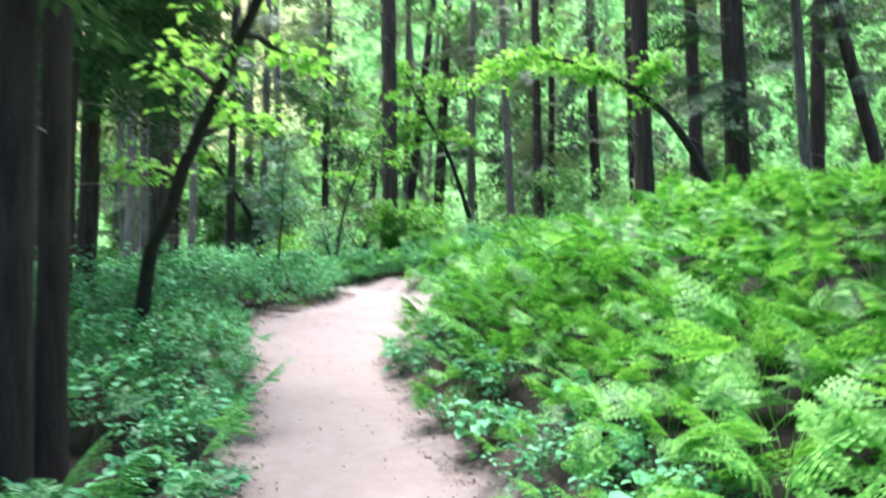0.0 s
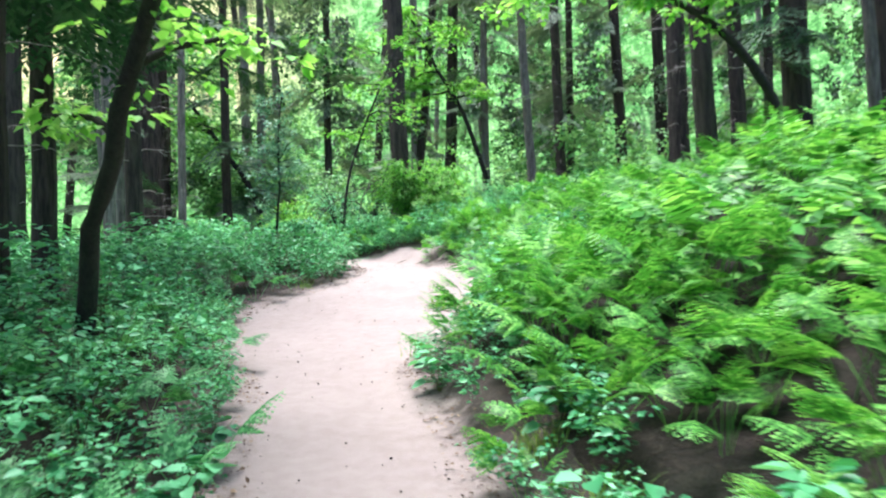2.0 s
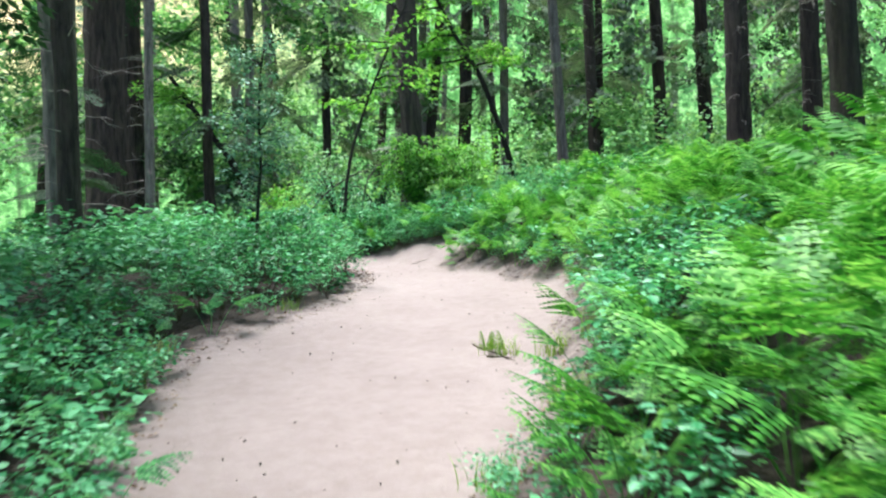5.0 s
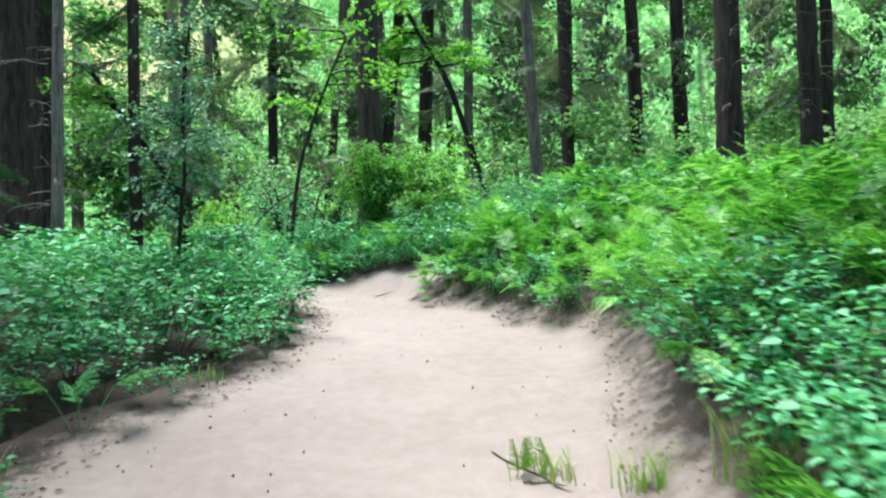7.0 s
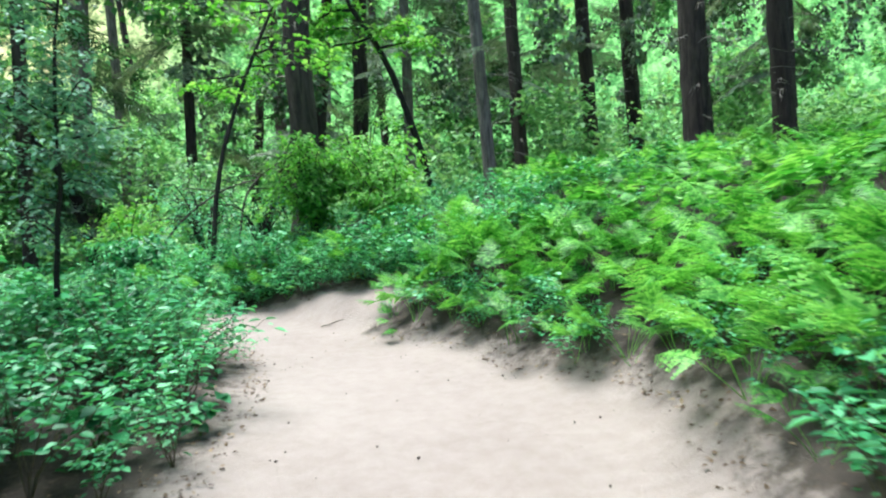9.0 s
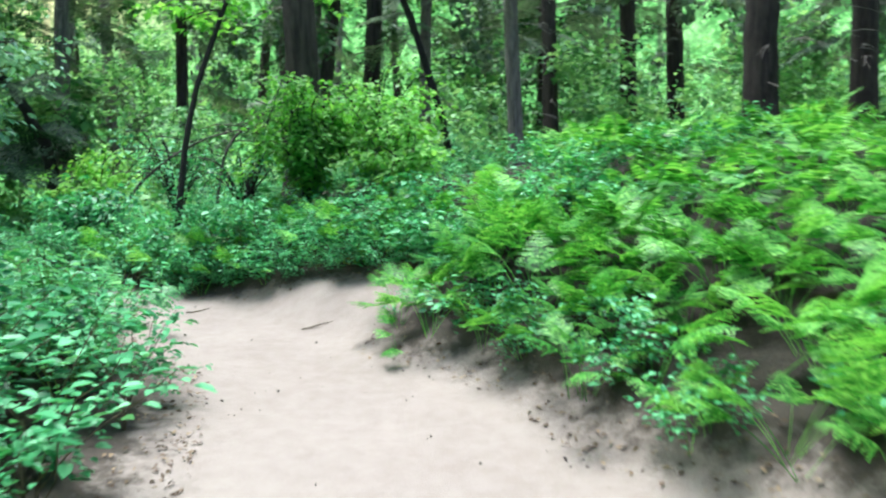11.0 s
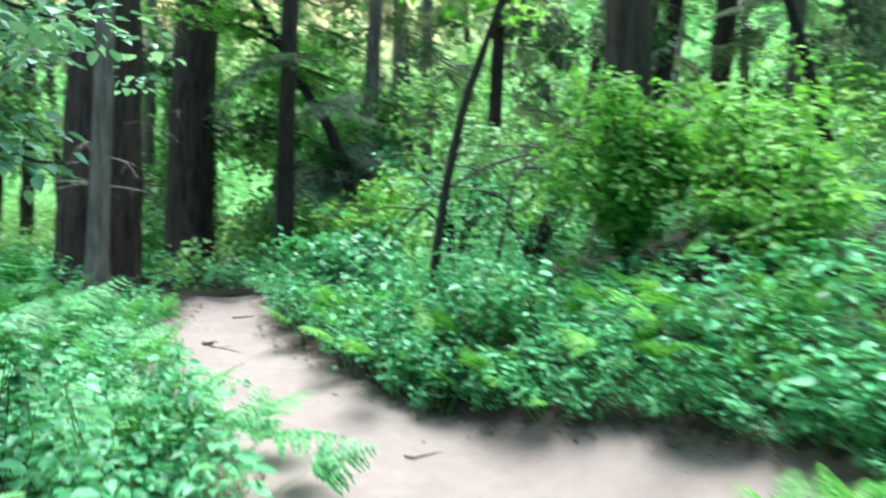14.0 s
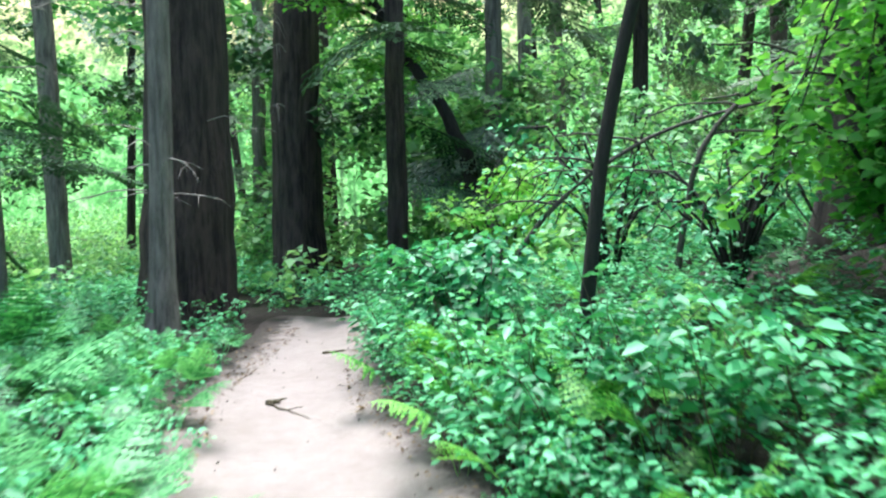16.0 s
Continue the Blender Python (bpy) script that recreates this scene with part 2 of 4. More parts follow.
# ---- the lie of the land ----
PROFILE_Y = (-300, -20, 0, 3.2, 6, 8.7, 11, 13.2, 15, 17, 19.5, 23, 30, 60, 300)
PROFILE_Z = (-6, -1.7, 0.06, 0.27, 0.54, 0.87, 1.10, 1.42, 1.57, 1.65, 1.85, 2.0, 2.2, 3.5, 12)
LEFT_Y = (-300, -6, 0, 4.5, 6, 8, 9.4, 11.2, 12, 12.5, 13.5, 15, 16.5, 17.5, 18.2, 18.6, 19.3, 20.1, 20.6, 21.4, 22.8, 24.5)
LEFT_X = (-0.5, -0.5, -0.75, -1.06, -1.38, -1.8, -2.4, -2.72, -2.62, -2.2, -1.85, -1.75, -1.95, -2.62, -3.1, -3.65, -4.5, -5.05, -5.5, -5.85, -6.6, -7.6)
RIGHT_Y = (-300, -6, 0, 4.5, 5.4, 6.5, 8.6, 9.6, 10.6, 12, 13.4, 14.3, 15, 15.7, 16.3, 17, 17.35, 17.6, 17.95, 18.14, 18.3, 18.53, 18.7, 18.97, 19.4, 20, 20.8, 21.5, 22.8, 24.5)
RIGHT_X = (0.9, 0.9, 0.75, 0.4, 0.0, -0.15, -0.6, -0.2, 0.1, 0.3, 0.75, 0.6, 0.15, 0.0, -0.2, -0.85, -0.7, -0.3, -0.25, -0.46, -0.8, -1.16, -1.5, -2.0, -2.8, -3.5, -4.4, -4.85, -5.65, -6.9)
HILL_Y = (-300, 0, 4.5, 8.6, 12, 14, 16.5, 19, 21, 23, 30, 300)
HILL_X = (0.8, 0.75, 0.4, -0.5, 0.1, 0.5, -0.4, -2.1, -3.5, -4.3, -4.6, -4.6)


def smooth_interp(y, ys, xs, w=0.25):
    return sum(np.interp(y + o, ys, xs) for o in (-w, -w / 2, 0, w / 2, w)) / 5


def left_edge(y):
    return smooth_interp(y, LEFT_Y, LEFT_X, 0.2)


def right_edge(y):
    return smooth_interp(y, RIGHT_Y, RIGHT_X, 0.15)


def lumpy(x, y):
    return 0.05 * np.sin(1.7 * x + 0.6 * y) * np.sin(1.3 * y - 0.8 * x + 1) + 0.025 * np.sin(4.1 * x + 1.1) * np.sin(3.7 * y + 0.4)


def beside(x, y):
    """How far a place lies off the path: minus within it."""
    return np.maximum(left_edge(y) - x, x - right_edge(y))


def ground_z(x, y):
    x, y = np.asarray(x, float), np.asarray(y, float)
    z = smooth_interp(y, PROFILE_Y, PROFILE_Z, 1.2)
    dx = x - smooth_interp(y, HILL_Y, HILL_X, 0.8)
    slope = np.interp(y, (0, 13, 17, 300), (0.33, 0.33, 0.25, 0.25))
    rise = slope * np.clip(dx, 0, 3.4) + 0.11 * np.clip(dx - 3.4, 0, 60)
    rise = rise + 0.10 * np.clip(dx / 0.5, 0, 1) ** 2 * (dx > 0)
    fall = -0.09 * np.clip(-5 - x, 0, 12)
    off = beside(x, y)
    return z + rise + fall + lumpy(x, y) * np.clip(off / 0.6, 0, 1) + 0.05 * np.clip(off / 0.5, 0, 1) * (y < 24)


def sheet(xs, ys, zf):
    gx, gy = np.meshgrid(xs, ys)
    v = np.column_stack([gx.ravel(), gy.ravel(), zf(gx.ravel(), gy.ravel())])
    w, h = len(xs), len(ys)
    i = (np.arange(h - 1)[:, None] * w + np.arange(w - 1)[None]).ravel()
    return v, np.concatenate([np.column_stack([i, i + 1, i + w + 1]), np.column_stack([i, i + w + 1, i + w])])


xs = np.concatenate([np.linspace(-320, -45, 12), np.linspace(-40, -9.5, 26), np.arange(-9, 6.01, 0.16), np.linspace(6.5, 40, 28), np.linspace(45, 320, 12)])
ys = np.concatenate([np.linspace(-320, -30, 10), np.linspace(-25, -4, 12), np.arange(-3, 26.01, 0.16), np.linspace(27, 60, 30), np.linspace(70, 320, 10)])
v, t = sheet(xs, ys, lambda x, y: ground_z(x, y) - 0.06 * np.clip((0.53 - beside(x, y)) / 0.15, 0, 1) * (y < 24.6) * (y > -8))
ground = tagged(new("ground", mesh_of("ground", v, t, SOIL, True)), "dark brown forest soil with fallen leaves", "ground", kind="structure")

# the path: a strip between its two ragged edges
py = np.arange(-7, 24.5, 0.08)
cross = np.linspace(0, 1, 29)
le, re = left_edge(py) - 0.55, right_edge(py) + 0.55
gx = le[:, None] + (re - le)[:, None] * cross[None]
gy = np.repeat(py[:, None], 29, 1)
off = beside(gx, gy)
wide = (right_edge(py) - left_edge(py))[:, None]
gz = ground_z(gx, gy) - 0.035 * np.sin(np.clip(-off / (wide / 2 + 0.01), 0, 1) * 1.57) + 0.012 * np.sin(5.1 * gx + 2 * gy) * np.sin(4.3 * gy - gx) - 0.03 * np.clip((off - 0.43) / 0.12, 0, 1)
gz = gz + 0.004
v = np.stack([gx, gy, gz], -1).reshape(-1, 3)
i = (np.arange(len(py) - 1)[:, None] * 29 + np.arange(28)[None]).ravel()
path_mesh = mesh_of("path", v, np.concatenate([np.column_stack([i, i + 1, i + 30]), np.column_stack([i, i + 30, i + 29])]), SAND, True)
rim = path_mesh.attributes.new("rim", "FLOAT", "POINT")
rim.data.foreach_set("value", np.clip(0.26 + off.ravel() * 1.0, -0.2, 1).astype(np.float32))
path = tagged(new("path", path_mesh), "pale pinkish trodden sand footpath with ragged edges", "path", kind="structure")

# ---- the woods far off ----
# curved backdrop sheet that glows, its sunlight painted on
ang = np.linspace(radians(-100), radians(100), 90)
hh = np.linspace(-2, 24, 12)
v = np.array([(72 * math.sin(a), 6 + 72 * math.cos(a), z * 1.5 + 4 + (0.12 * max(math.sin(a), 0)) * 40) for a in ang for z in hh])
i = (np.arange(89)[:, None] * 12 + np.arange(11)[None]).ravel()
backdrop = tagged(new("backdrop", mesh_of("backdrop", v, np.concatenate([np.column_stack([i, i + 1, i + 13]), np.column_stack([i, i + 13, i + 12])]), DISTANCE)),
                  "far-off green woods on a glowing backdrop with sunlight painted in", "backdrop", kind="structure")

# ---- plants: how each kind is made ----


def frond(rng, stalk=0.55, blade=0.6, pairs=10, fine=True, lean=0.35, droop=0.5, breadth=0.46):
    """One bracken frond: a stalk that bends over into a feathered, tapering blade, pointing along +x."""
    n_s, n_b = (4 if fine else 2), pairs + 2
    pts = [np.zeros(3)]
    ang = radians(88) - lean * 0.4
    for k in range(n_s):
        ang -= lean * 0.16
        pts.append(pts[-1] + stalk / n_s * np.array([math.cos(ang), 0, math.sin(ang)]))
    blade_from = len(pts) - 1
    ang = min(ang, radians(28) + 0.5 * rng.random())
    for k in range(n_b):
        ang -= droop / n_b
        pts.append(pts[-1] + blade / n_b * np.array([math.cos(ang), 0, math.sin(ang)]))
    pts = np.array(pts)
    keep = np.arange(len(pts)) if fine else np.r_[0:n_s + 1, n_s + 3:len(pts):4]
    stem = tube(pts[keep], np.linspace(0.005, 0.0012, len(keep)), 3)
    pieces = [stem]
    for k in range(blade_from + 1, len(pts) - 1):
        f = (k - blade_from) / n_b
        d = pts[k + 1] - pts[k]
        d /= np.linalg.norm(d)
        up = np.cross(d, (0, 1, 0))
        up = -up if up[2] < 0 else up
        reach = breadth * blade * (1 - f) ** 0.85 * (0.9 + 0.2 * rng.random()) + 0.02
        for sgn in (-1, 1):
            a = radians(55 + 22 * rng.random())
            out = math.cos(a) * d + math.sin(a) * sgn * np.array([0, 1.0, 0]) - 0.12 * (1 + rng.random()) * up
            out /= np.linalg.norm(out)
            if not fine:
                q = leaves_at([pts[k]], [out], [up], [reach], 0.17, -0.02)
                pieces.append(q)
                continue
            # a row of small lobes on both sides of the pinna
            m = max(3, int(reach / 0.031))
            g = np.repeat(np.linspace(0.08, 0.97, m), 2)
            w = (0.17 * reach * (1 - g) ** 0.6 + 0.007) * (0.8 + 0.4 * rng.random(2 * m)) * np.tile((1, -1), m)
            base = pts[k] + out * (g * reach)[:, None] - up * (g ** 2 * reach * 0.18)[:, None]
            side = np.cross(out, up)
            half = reach / m * 0.8
            tipv = base + side * w[:, None] + out * (half * 0.9)
            vv = np.stack([base - out * half, tipv, base + out * half], 1).reshape(-1, 3)
            pieces.append((vv, np.arange(len(vv)).reshape(-1, 3)))
    return joined(pieces)


def shrub_parts(rng, height=0.8, spread=0.5, stems=7, leaves=90, size=0.075, fine=True, width=0.34):
    """A leafy shrub: arching stems with leaves set along their upper parts."""
    wood, pos, along, up = [], [], [], []
    for s in range(stems):
        a = rng.random() * 6.283
        r = spread * (0.25 + 0.75 * rng.random())
        h = height * (0.55 + 0.45 * rng.random())
        f = np.linspace(0, 1, 6)
        p = np.column_stack([np.cos(a) * r * f ** 1.4, np.sin(a) * r * f ** 1.4, h * (f - 0.12 * f ** 3)])
        p[1:-1] += rng.normal(size=(4, 3)) * 0.015
        wood.append(tube(p, np.linspace(0.005, 0.0018, 6), 3))
        for k in range(max(1, leaves // stems)):
            g = 0.22 + 0.78 * math.sqrt(rng.random())
            q = np.array([np.interp(g, f, p[:, j]) for j in range(3)])
            b = rng.random() * 6.283
            twig = 0.10 * rng.random()
            d = np.array([math.cos(b), math.sin(b), 0.15 - 0.45 * rng.random()])
            pos.append(q + d * twig)
            along.append(d)
            up.append(np.array([0, 0, 1.0]) + rng.normal(size=3) * 0.28)
    sz = size * (0.6 + 0.8 * rng.random(len(pos)))
    return joined(wood), leaves_at(pos, along, up, sz, width, 0.10, fine)


def trunk_mesh(rng, name, base, top, radius, bark, flare=1.35, furrows=0.0, sides=18, bend=None, thin=0.7):
    """A tapering trunk; a thick one has real ridges in its bark and a flared foot."""
    base, top = np.array(base, float), np.array(top, float)
    n = 26 if furrows else 14
    f = np.linspace(0, 1, n) ** (1.5 if furrows else 1.0)
    pts = base[None] + (top - base)[None] * f[:, None]
    if bend is not None:
        pts = pts + np.sin(f * math.pi)[:, None] * np.array(bend)[None]
    pts[1:-1, :2] += rng.normal(size=(n - 2, 2)) * radius * 0.05
    length = np.linalg.norm(top - base)
    rad = radius * (1 - (1 - thin) * f) * (1 + (flare - 1) * np.exp(-f * length / (0.45 if radius < 0.35 else 1.4)))
    v, t = tube(pts, rad, sides)
    if furrows:
        ring = v.reshape(n, sides, 3)
        c = pts[:, None, :]
        ph = rng.random(8) * 6.283
        a = np.linspace(0, 6.283, sides, endpoint=False)
        zz = (f * length)[:, None]
        ridge = np.sin(9 * a[None] + ph[0] + 0.8 * np.sin(zz * 1.3 + ph[1])) + 0.7 * np.sin(17 * a[None] + ph[2] + 1.1 * np.sin(zz * 2.1 + ph[3]))
        foot = np.exp(-zz / 0.5) * np.sin(4 * a[None] + ph[4]) * 2.2
        v = (c + (ring - c) * (1 + furrows * (ridge + foot))[..., None]).reshape(-1, 3)
    return mesh_of(name, v, t, bark, True)


def dead_twigs(rng, x, y, z0, z1, radius, n, length=1.0, toward=None, droop=0.5):
    """Bare branches that stick out from a trunk and hang."""
    out = []
    for k in range(n):
        a = rng.random() * 6.283 if toward is None else toward + rng.normal() * 0.7
        z = z0 + (z1 - z0) * rng.random()
        ln = length * (0.4 + 0.8 * rng.random())
        f = np.linspace(0, 1, 6)
        wig = rng.normal() * 0.25
        p = np.column_stack([x + np.cos(a + wig * f) * (radius * 0.8 + ln * f), y + np.sin(a + wig * f) * (radius * 0.8 + ln * f), z + ln * (0.25 * f - droop * f ** 2) + 0.02 * rng.normal(size=6)])
        one = [tube(p, np.linspace(0.009, 0.002, 6), 4)]
        for j in range(3):
            g = 0.35 + 0.5 * rng.random()
            q = np.array([np.interp(g, f, p[:, i]) for i in range(3)])
            d = np.array([math.cos(a + rng.normal() * 0.8), math.sin(a + rng.normal() * 0.8), -0.4 * rng.random()])
            one.append(tube([q, q + d * ln * 0.18, q + d * ln * 0.34 + (0, 0, -0.06 * ln)], [0.004, 0.003, 0.0015], 3))
        out.append(joined(one))
    return out


def fir_spray(rng, length):
    """A drooping fir branch of flat needle twigs, pointing along +x."""
    f = np.linspace(0, 1, 7)
    p = np.column_stack([length * f, 0.04 * rng.normal(size=7) * f, -0.28 * length * f ** 2])
    pieces = [tube(p, np.linspace(0.012, 0.003, 7), 3)]
    n = int(length / 0.09)
    g = np.repeat(np.linspace(0.15, 1, n), 2)
    pos = np.column_stack([np.interp(g, f, p[:, i]) for i in range(3)])
    sgn = np.tile((1, -1), n)
    reach = (0.42 * length * (1.05 - g) + 0.06) * (0.6 + 0.7 * rng.random(len(g)))
    d = np.column_stack([0.75 + 0.2 * rng.random(len(g)), sgn, -0.25 - 0.35 * rng.random(len(g))])
    d /= np.linalg.norm(d, axis=1, keepdims=True)
    # each twig carries short needle-leaves on either side
    for j in range(len(g)):
        m = max(2, int(reach[j] / 0.07))
        h = np.linspace(0.1, 1, m)
        q = pos[j] + d[j] * (h * reach[j])[:, None]
        for s in (-1, 1):
            dd = d[j] + s * 0.8 * np.array([-d[j][1], d[j][0], 0]) + rng.normal(size=(m, 3)) * 0.12
            pieces.append(leaves_at(q, dd, np.tile((0, 0, 1.0), (m, 1)), 0.11 * np.ones(m), 0.24, 0.0))
    return joined(pieces)


def leafy_crown(rng, boughs, per, size, spread=0.35, flat=0.35, fine=False, width=0.36, outward=0.0, low=0.25):
    """Leaves in layered sprays round the outer parts of boughs (each a list of points)."""
    pos, along, up = [], [], []
    for b in boughs:
        b = np.asarray(b, float)
        f = np.linspace(0, 1, len(b))
        for k in range(max(1, per // 9)):
            g = low + (1 - low) * rng.random()
            q = np.array([np.interp(g, f, b[:, i]) for i in range(3)])
            c = q + unit(rng, 1, flat)[0] * spread * rng.random()
            m = 9
            dd = unit(rng, m, 0.3)
            dd[:, 2] -= 0.25
            pos.append(c + dd * 0.09 * (0.3 + rng.random((m, 1))) + (0, 0, 0.02) * rng.normal(size=(m, 1)))
            along.append(dd)
            face = outward * c * (1, 1, 0) / (math.hypot(c[0], c[1]) + 0.1)
            up.append(np.array([0, 0, 1.0]) + face + rng.normal(size=(m, 3)) * 0.25)
    pos, along, up = (np.concatenate(a) for a in (pos, along, up))
    return leaves_at(pos, along, up, size * (0.55 + 0.9 * rng.random(len(pos))), width, 0.08, fine)


def bough(rng, start, direction, length, sag=0.25, n=7):
    f = np.linspace(0, 1, n)
    d = np.array(direction, float)
    d /= np.linalg.norm(d)
    p = np.array(start)[None] + d[None] * (length * f)[:, None] + np.array([0, 0, -sag * length])[None] * (f ** 2)[:, None]
    p[1:] += np.cumsum(rng.normal(size=(n - 1, 3)) * length * 0.018, 0)
    return p


# ---- trees: x, y, radius, lean of the top, bark, label ----


def ground_at(x, y):
    return float(ground_z(x, y))


brng = np.random.default_rng(3)
SPRAY_SHAPES = [fir_spray(brng, 1.8) for k in range(6)]
SPRAYS = [mesh_of("bough", *q, NEEDLE) for q in SPRAY_SHAPES]
PALE_SPRAYS = [mesh_of("bough", *q, PALE_NEEDLE) for q in SPRAY_SHAPES]


def conifer(x, y, radius, bark, label, top=(0, 0), height=15.0, furrows=0.0, twigs=12, sprays=8, spray_from=5.0, seed=1, twig_from=1.6, flare=1.35, group="trees of the wood", toward=None, sprout=1.8, needles=None):
    rng = np.random.default_rng(seed)
    furrows = furrows or (0.02 if radius > 0.12 else 0.0)
    z = ground_at(x, y) - 0.15
    tree = tagged(new("conifer_tree"), label, "tree", group)
    tree.location = (x, y, z)
    part("trunk", trunk_mesh(rng, "trunk", (0, 0, 0), (top[0], top[1], height), radius, bark, flare, furrows, 40 if furrows else 14), tree)
    if twigs:
        for tw in dead_twigs(rng, 0, 0, twig_from, min(height, 8.5), radius, twigs, 0.6 + radius * 2.2, toward):
            part("dead_branch", mesh_of("dead_branch", *tw, DEAD_WOOD, True), tree, "bare grey dead branch")
    for k in range(sprays):
        h = spray_from + (min(height, 13) - spray_from) * rng.random()
        a = rng.random() * 6.283 if toward is None else toward + rng.normal() * 1.2
        p = part("bough", (SPRAYS if needles is None else PALE_SPRAYS)[int(rng.integers(6))], tree)
        p.location = (math.cos(a) * radius * 0.8 + top[0] * h / height, math.sin(a) * radius * 0.8 + top[1] * h / height, h)
        p.rotation_euler = (rng.normal() * 0.25, 0.15 * rng.normal() + 0.12, a)
        p.scale = (sprout / 1.8 * (0.7 + 0.6 * rng.random()),) * 3
    return tree


def broadleaf(label, trunk_points, radius, boughs, per, size, leaf, bark=None, seed=1, spread=0.4, fine=False, name="maple_tree", category="tree", group="", extra=()):
    rng = np.random.default_rng(seed)
    base = np.array(trunk_points[0], float)
    tree = tagged(new(name), label, category, group)
    tree.location = base
    pts = np.array(trunk_points, float) - base
    f = np.linspace(0, 1, 14)
    g = np.linspace(0, 1, len(pts))
    path_pts = np.column_stack([np.interp(f, g, pts[:, i]) for i in range(3)])
    for _ in range(2):
        path_pts[1:-1] = (path_pts[:-2] + 2 * path_pts[1:-1] + path_pts[2:]) / 4
    path_pts[1:-1] += rng.normal(size=(12, 3)) * radius * 0.2
    part("trunk", mesh_of("trunk", *tube(path_pts, radius * np.linspace(1.1, 0.45, 14), 9, 0.12, rng), bark or DARK_BARK, True), tree)
    made = []
    for at, direction, length in boughs:
        start = np.array([np.interp(at, f, path_pts[:, i]) for i in range(3)])
        made.append(bough(rng, start, direction, length))
    for b in extra:
        made.append(np.array(b, float) - base)
    for b in made:
        part("bough", mesh_of("bough", *tube(b, np.linspace(radius * 0.45, 0.006, len(b)), 5), bark or DARK_BARK, True), tree)
    if per:
        part("crown", mesh_of("crown", *leafy_crown(rng, made + [path_pts[5:]], per, size, spread, fine=fine), leaf), tree)
    return tree


def round_boughs(rng, n, length, low=0.35, rise=0.25):
    return [(low + (1 - low) * rng.random(), (math.cos(a), math.sin(a), rise * (0.3 + rng.random())), length * (0.6 + 0.6 * rng.random())) for a in rng.random(n) * 6.283]


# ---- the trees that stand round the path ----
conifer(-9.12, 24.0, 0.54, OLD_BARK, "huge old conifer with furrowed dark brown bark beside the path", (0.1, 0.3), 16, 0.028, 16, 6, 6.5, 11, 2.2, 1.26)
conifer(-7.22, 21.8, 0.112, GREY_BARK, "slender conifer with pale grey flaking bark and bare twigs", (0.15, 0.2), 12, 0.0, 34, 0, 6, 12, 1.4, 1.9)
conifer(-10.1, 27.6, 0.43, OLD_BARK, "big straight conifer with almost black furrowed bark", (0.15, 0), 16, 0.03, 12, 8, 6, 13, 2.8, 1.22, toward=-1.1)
conifer(-7.4, 26.5, 0.155, RED_BARK, "straight young conifer with reddish brown bark", (0.05, 0), 13, 0.0, 16, 24, 1.8, 14, 2.0, 1.2, toward=2.4)
conifer(-6.0, 16.0, 0.16, RED_BARK, "mid-sized conifer with scaly brown bark and patches of bare wood", (-0.15, 0.1), 13, 0.0, 30, 4, 5, 15, 0.9)
conifer(-6.45, 16.5, 0.10, GREY_BARK, "slim conifer with grey brown bark close to a thicker one", (-0.2, 0), 12, 0.0, 8, 0, 5, 16)
# this one's many long boughs are added to shade the bed beneath
conifer(-5.9, 12.7, 0.17, RED_BARK, "tall conifer with brown scaly bark among shrubs", (0, 0), 9, 0.0, 14, 20, 3.4, 17, sprout=2.4)
conifer(-10.4, 19.6, 0.30, RED_BARK, "thick conifer with brown bark at the edge of the thicket", (0, 0), 14, 0.02, 10, 6, 4.5, 18)
conifer(-7.8, 19.0, 0.14, GREY_BARK, "pale grey conifer trunk standing among shrubs", (-0.1, 0), 13, 0.0, 12, 2, 5.5, 19)
conifer(-2.28, 4.65, 0.095, FIR_BARK, "young fir with almost black bark close to the path", (-0.05, 0), 9, 0.0, 4, 0, 5, 20)
conifer(-2.06, 3.85, 0.10, FIR_BARK, "young fir with black bark in the shade beside the path", (-0.05, 0), 9, 0.0, 3, 0, 5, 21)
conifer(-1.5, 22.95, 0.25, RED_BARK, "conifer with dark furrowed bark behind a bright maple clump", (-0.1, 0.1), 14, 0.02, 18, 5, 7.0, 22)
conifer(2.6, 26.5, 0.15, GREY_BARK, "grey conifer trunk streaked with lichen on the slope", (-0.55, 0), 14, 0.0, 34, 14, 2.4, 23, 0.8, sprout=1.2, needles=1)
conifer(3.8, 28.2, 0.18, RED_BARK, "straight conifer with dark bark on the slope", (-0.2, 0), 14, 0.0, 34, 14, 2.4, 24, 0.8, sprout=1.2, needles=1)
conifer(6.3, 29.8, 0.21, FIR_BARK, "tall conifer with dark bark high on the slope", (-0.3, 0), 14, 0.0, 34, 14, 2.4, 25, 0.8, sprout=1.2, needles=1)
conifer(8.3, 31.4, 0.24, FIR_BARK, "thick dark conifer high on the slope", (-0.3, 0), 14, 0.0, 34, 14, 2.4, 26, 0.8, sprout=1.2, needles=1)
conifer(6.85, 24.8, 0.31, RED_BARK, "stout conifer whose foot is hung with bare pale vine stems", (-0.1, 0), 14, 0.02, 34, 2, 6, 27, 0.6, toward=-1.6)
conifer(8.35, 24.0, 0.23, FIR_BARK, "dark conifer with tangled bare twigs above the ferns", (-0.2, 0), 13, 0.0, 26, 3, 6, 28, 0.8)
conifer(4.05, 14.3, 0.17, FIR_BARK, "straight fir with black bark rising from the ferns", (-0.35, 0.1), 13, 0.0, 10, 14, 3.0, 29, sprout=1.6)
conifer(7.4, 18.3, 0.30, RED_BARK, "broad brown conifer trunk in the ferns up the slope", (-0.2, 0), 13, 0.02, 12, 34, 1.8, 30, sprout=2.0, toward=-2.1)
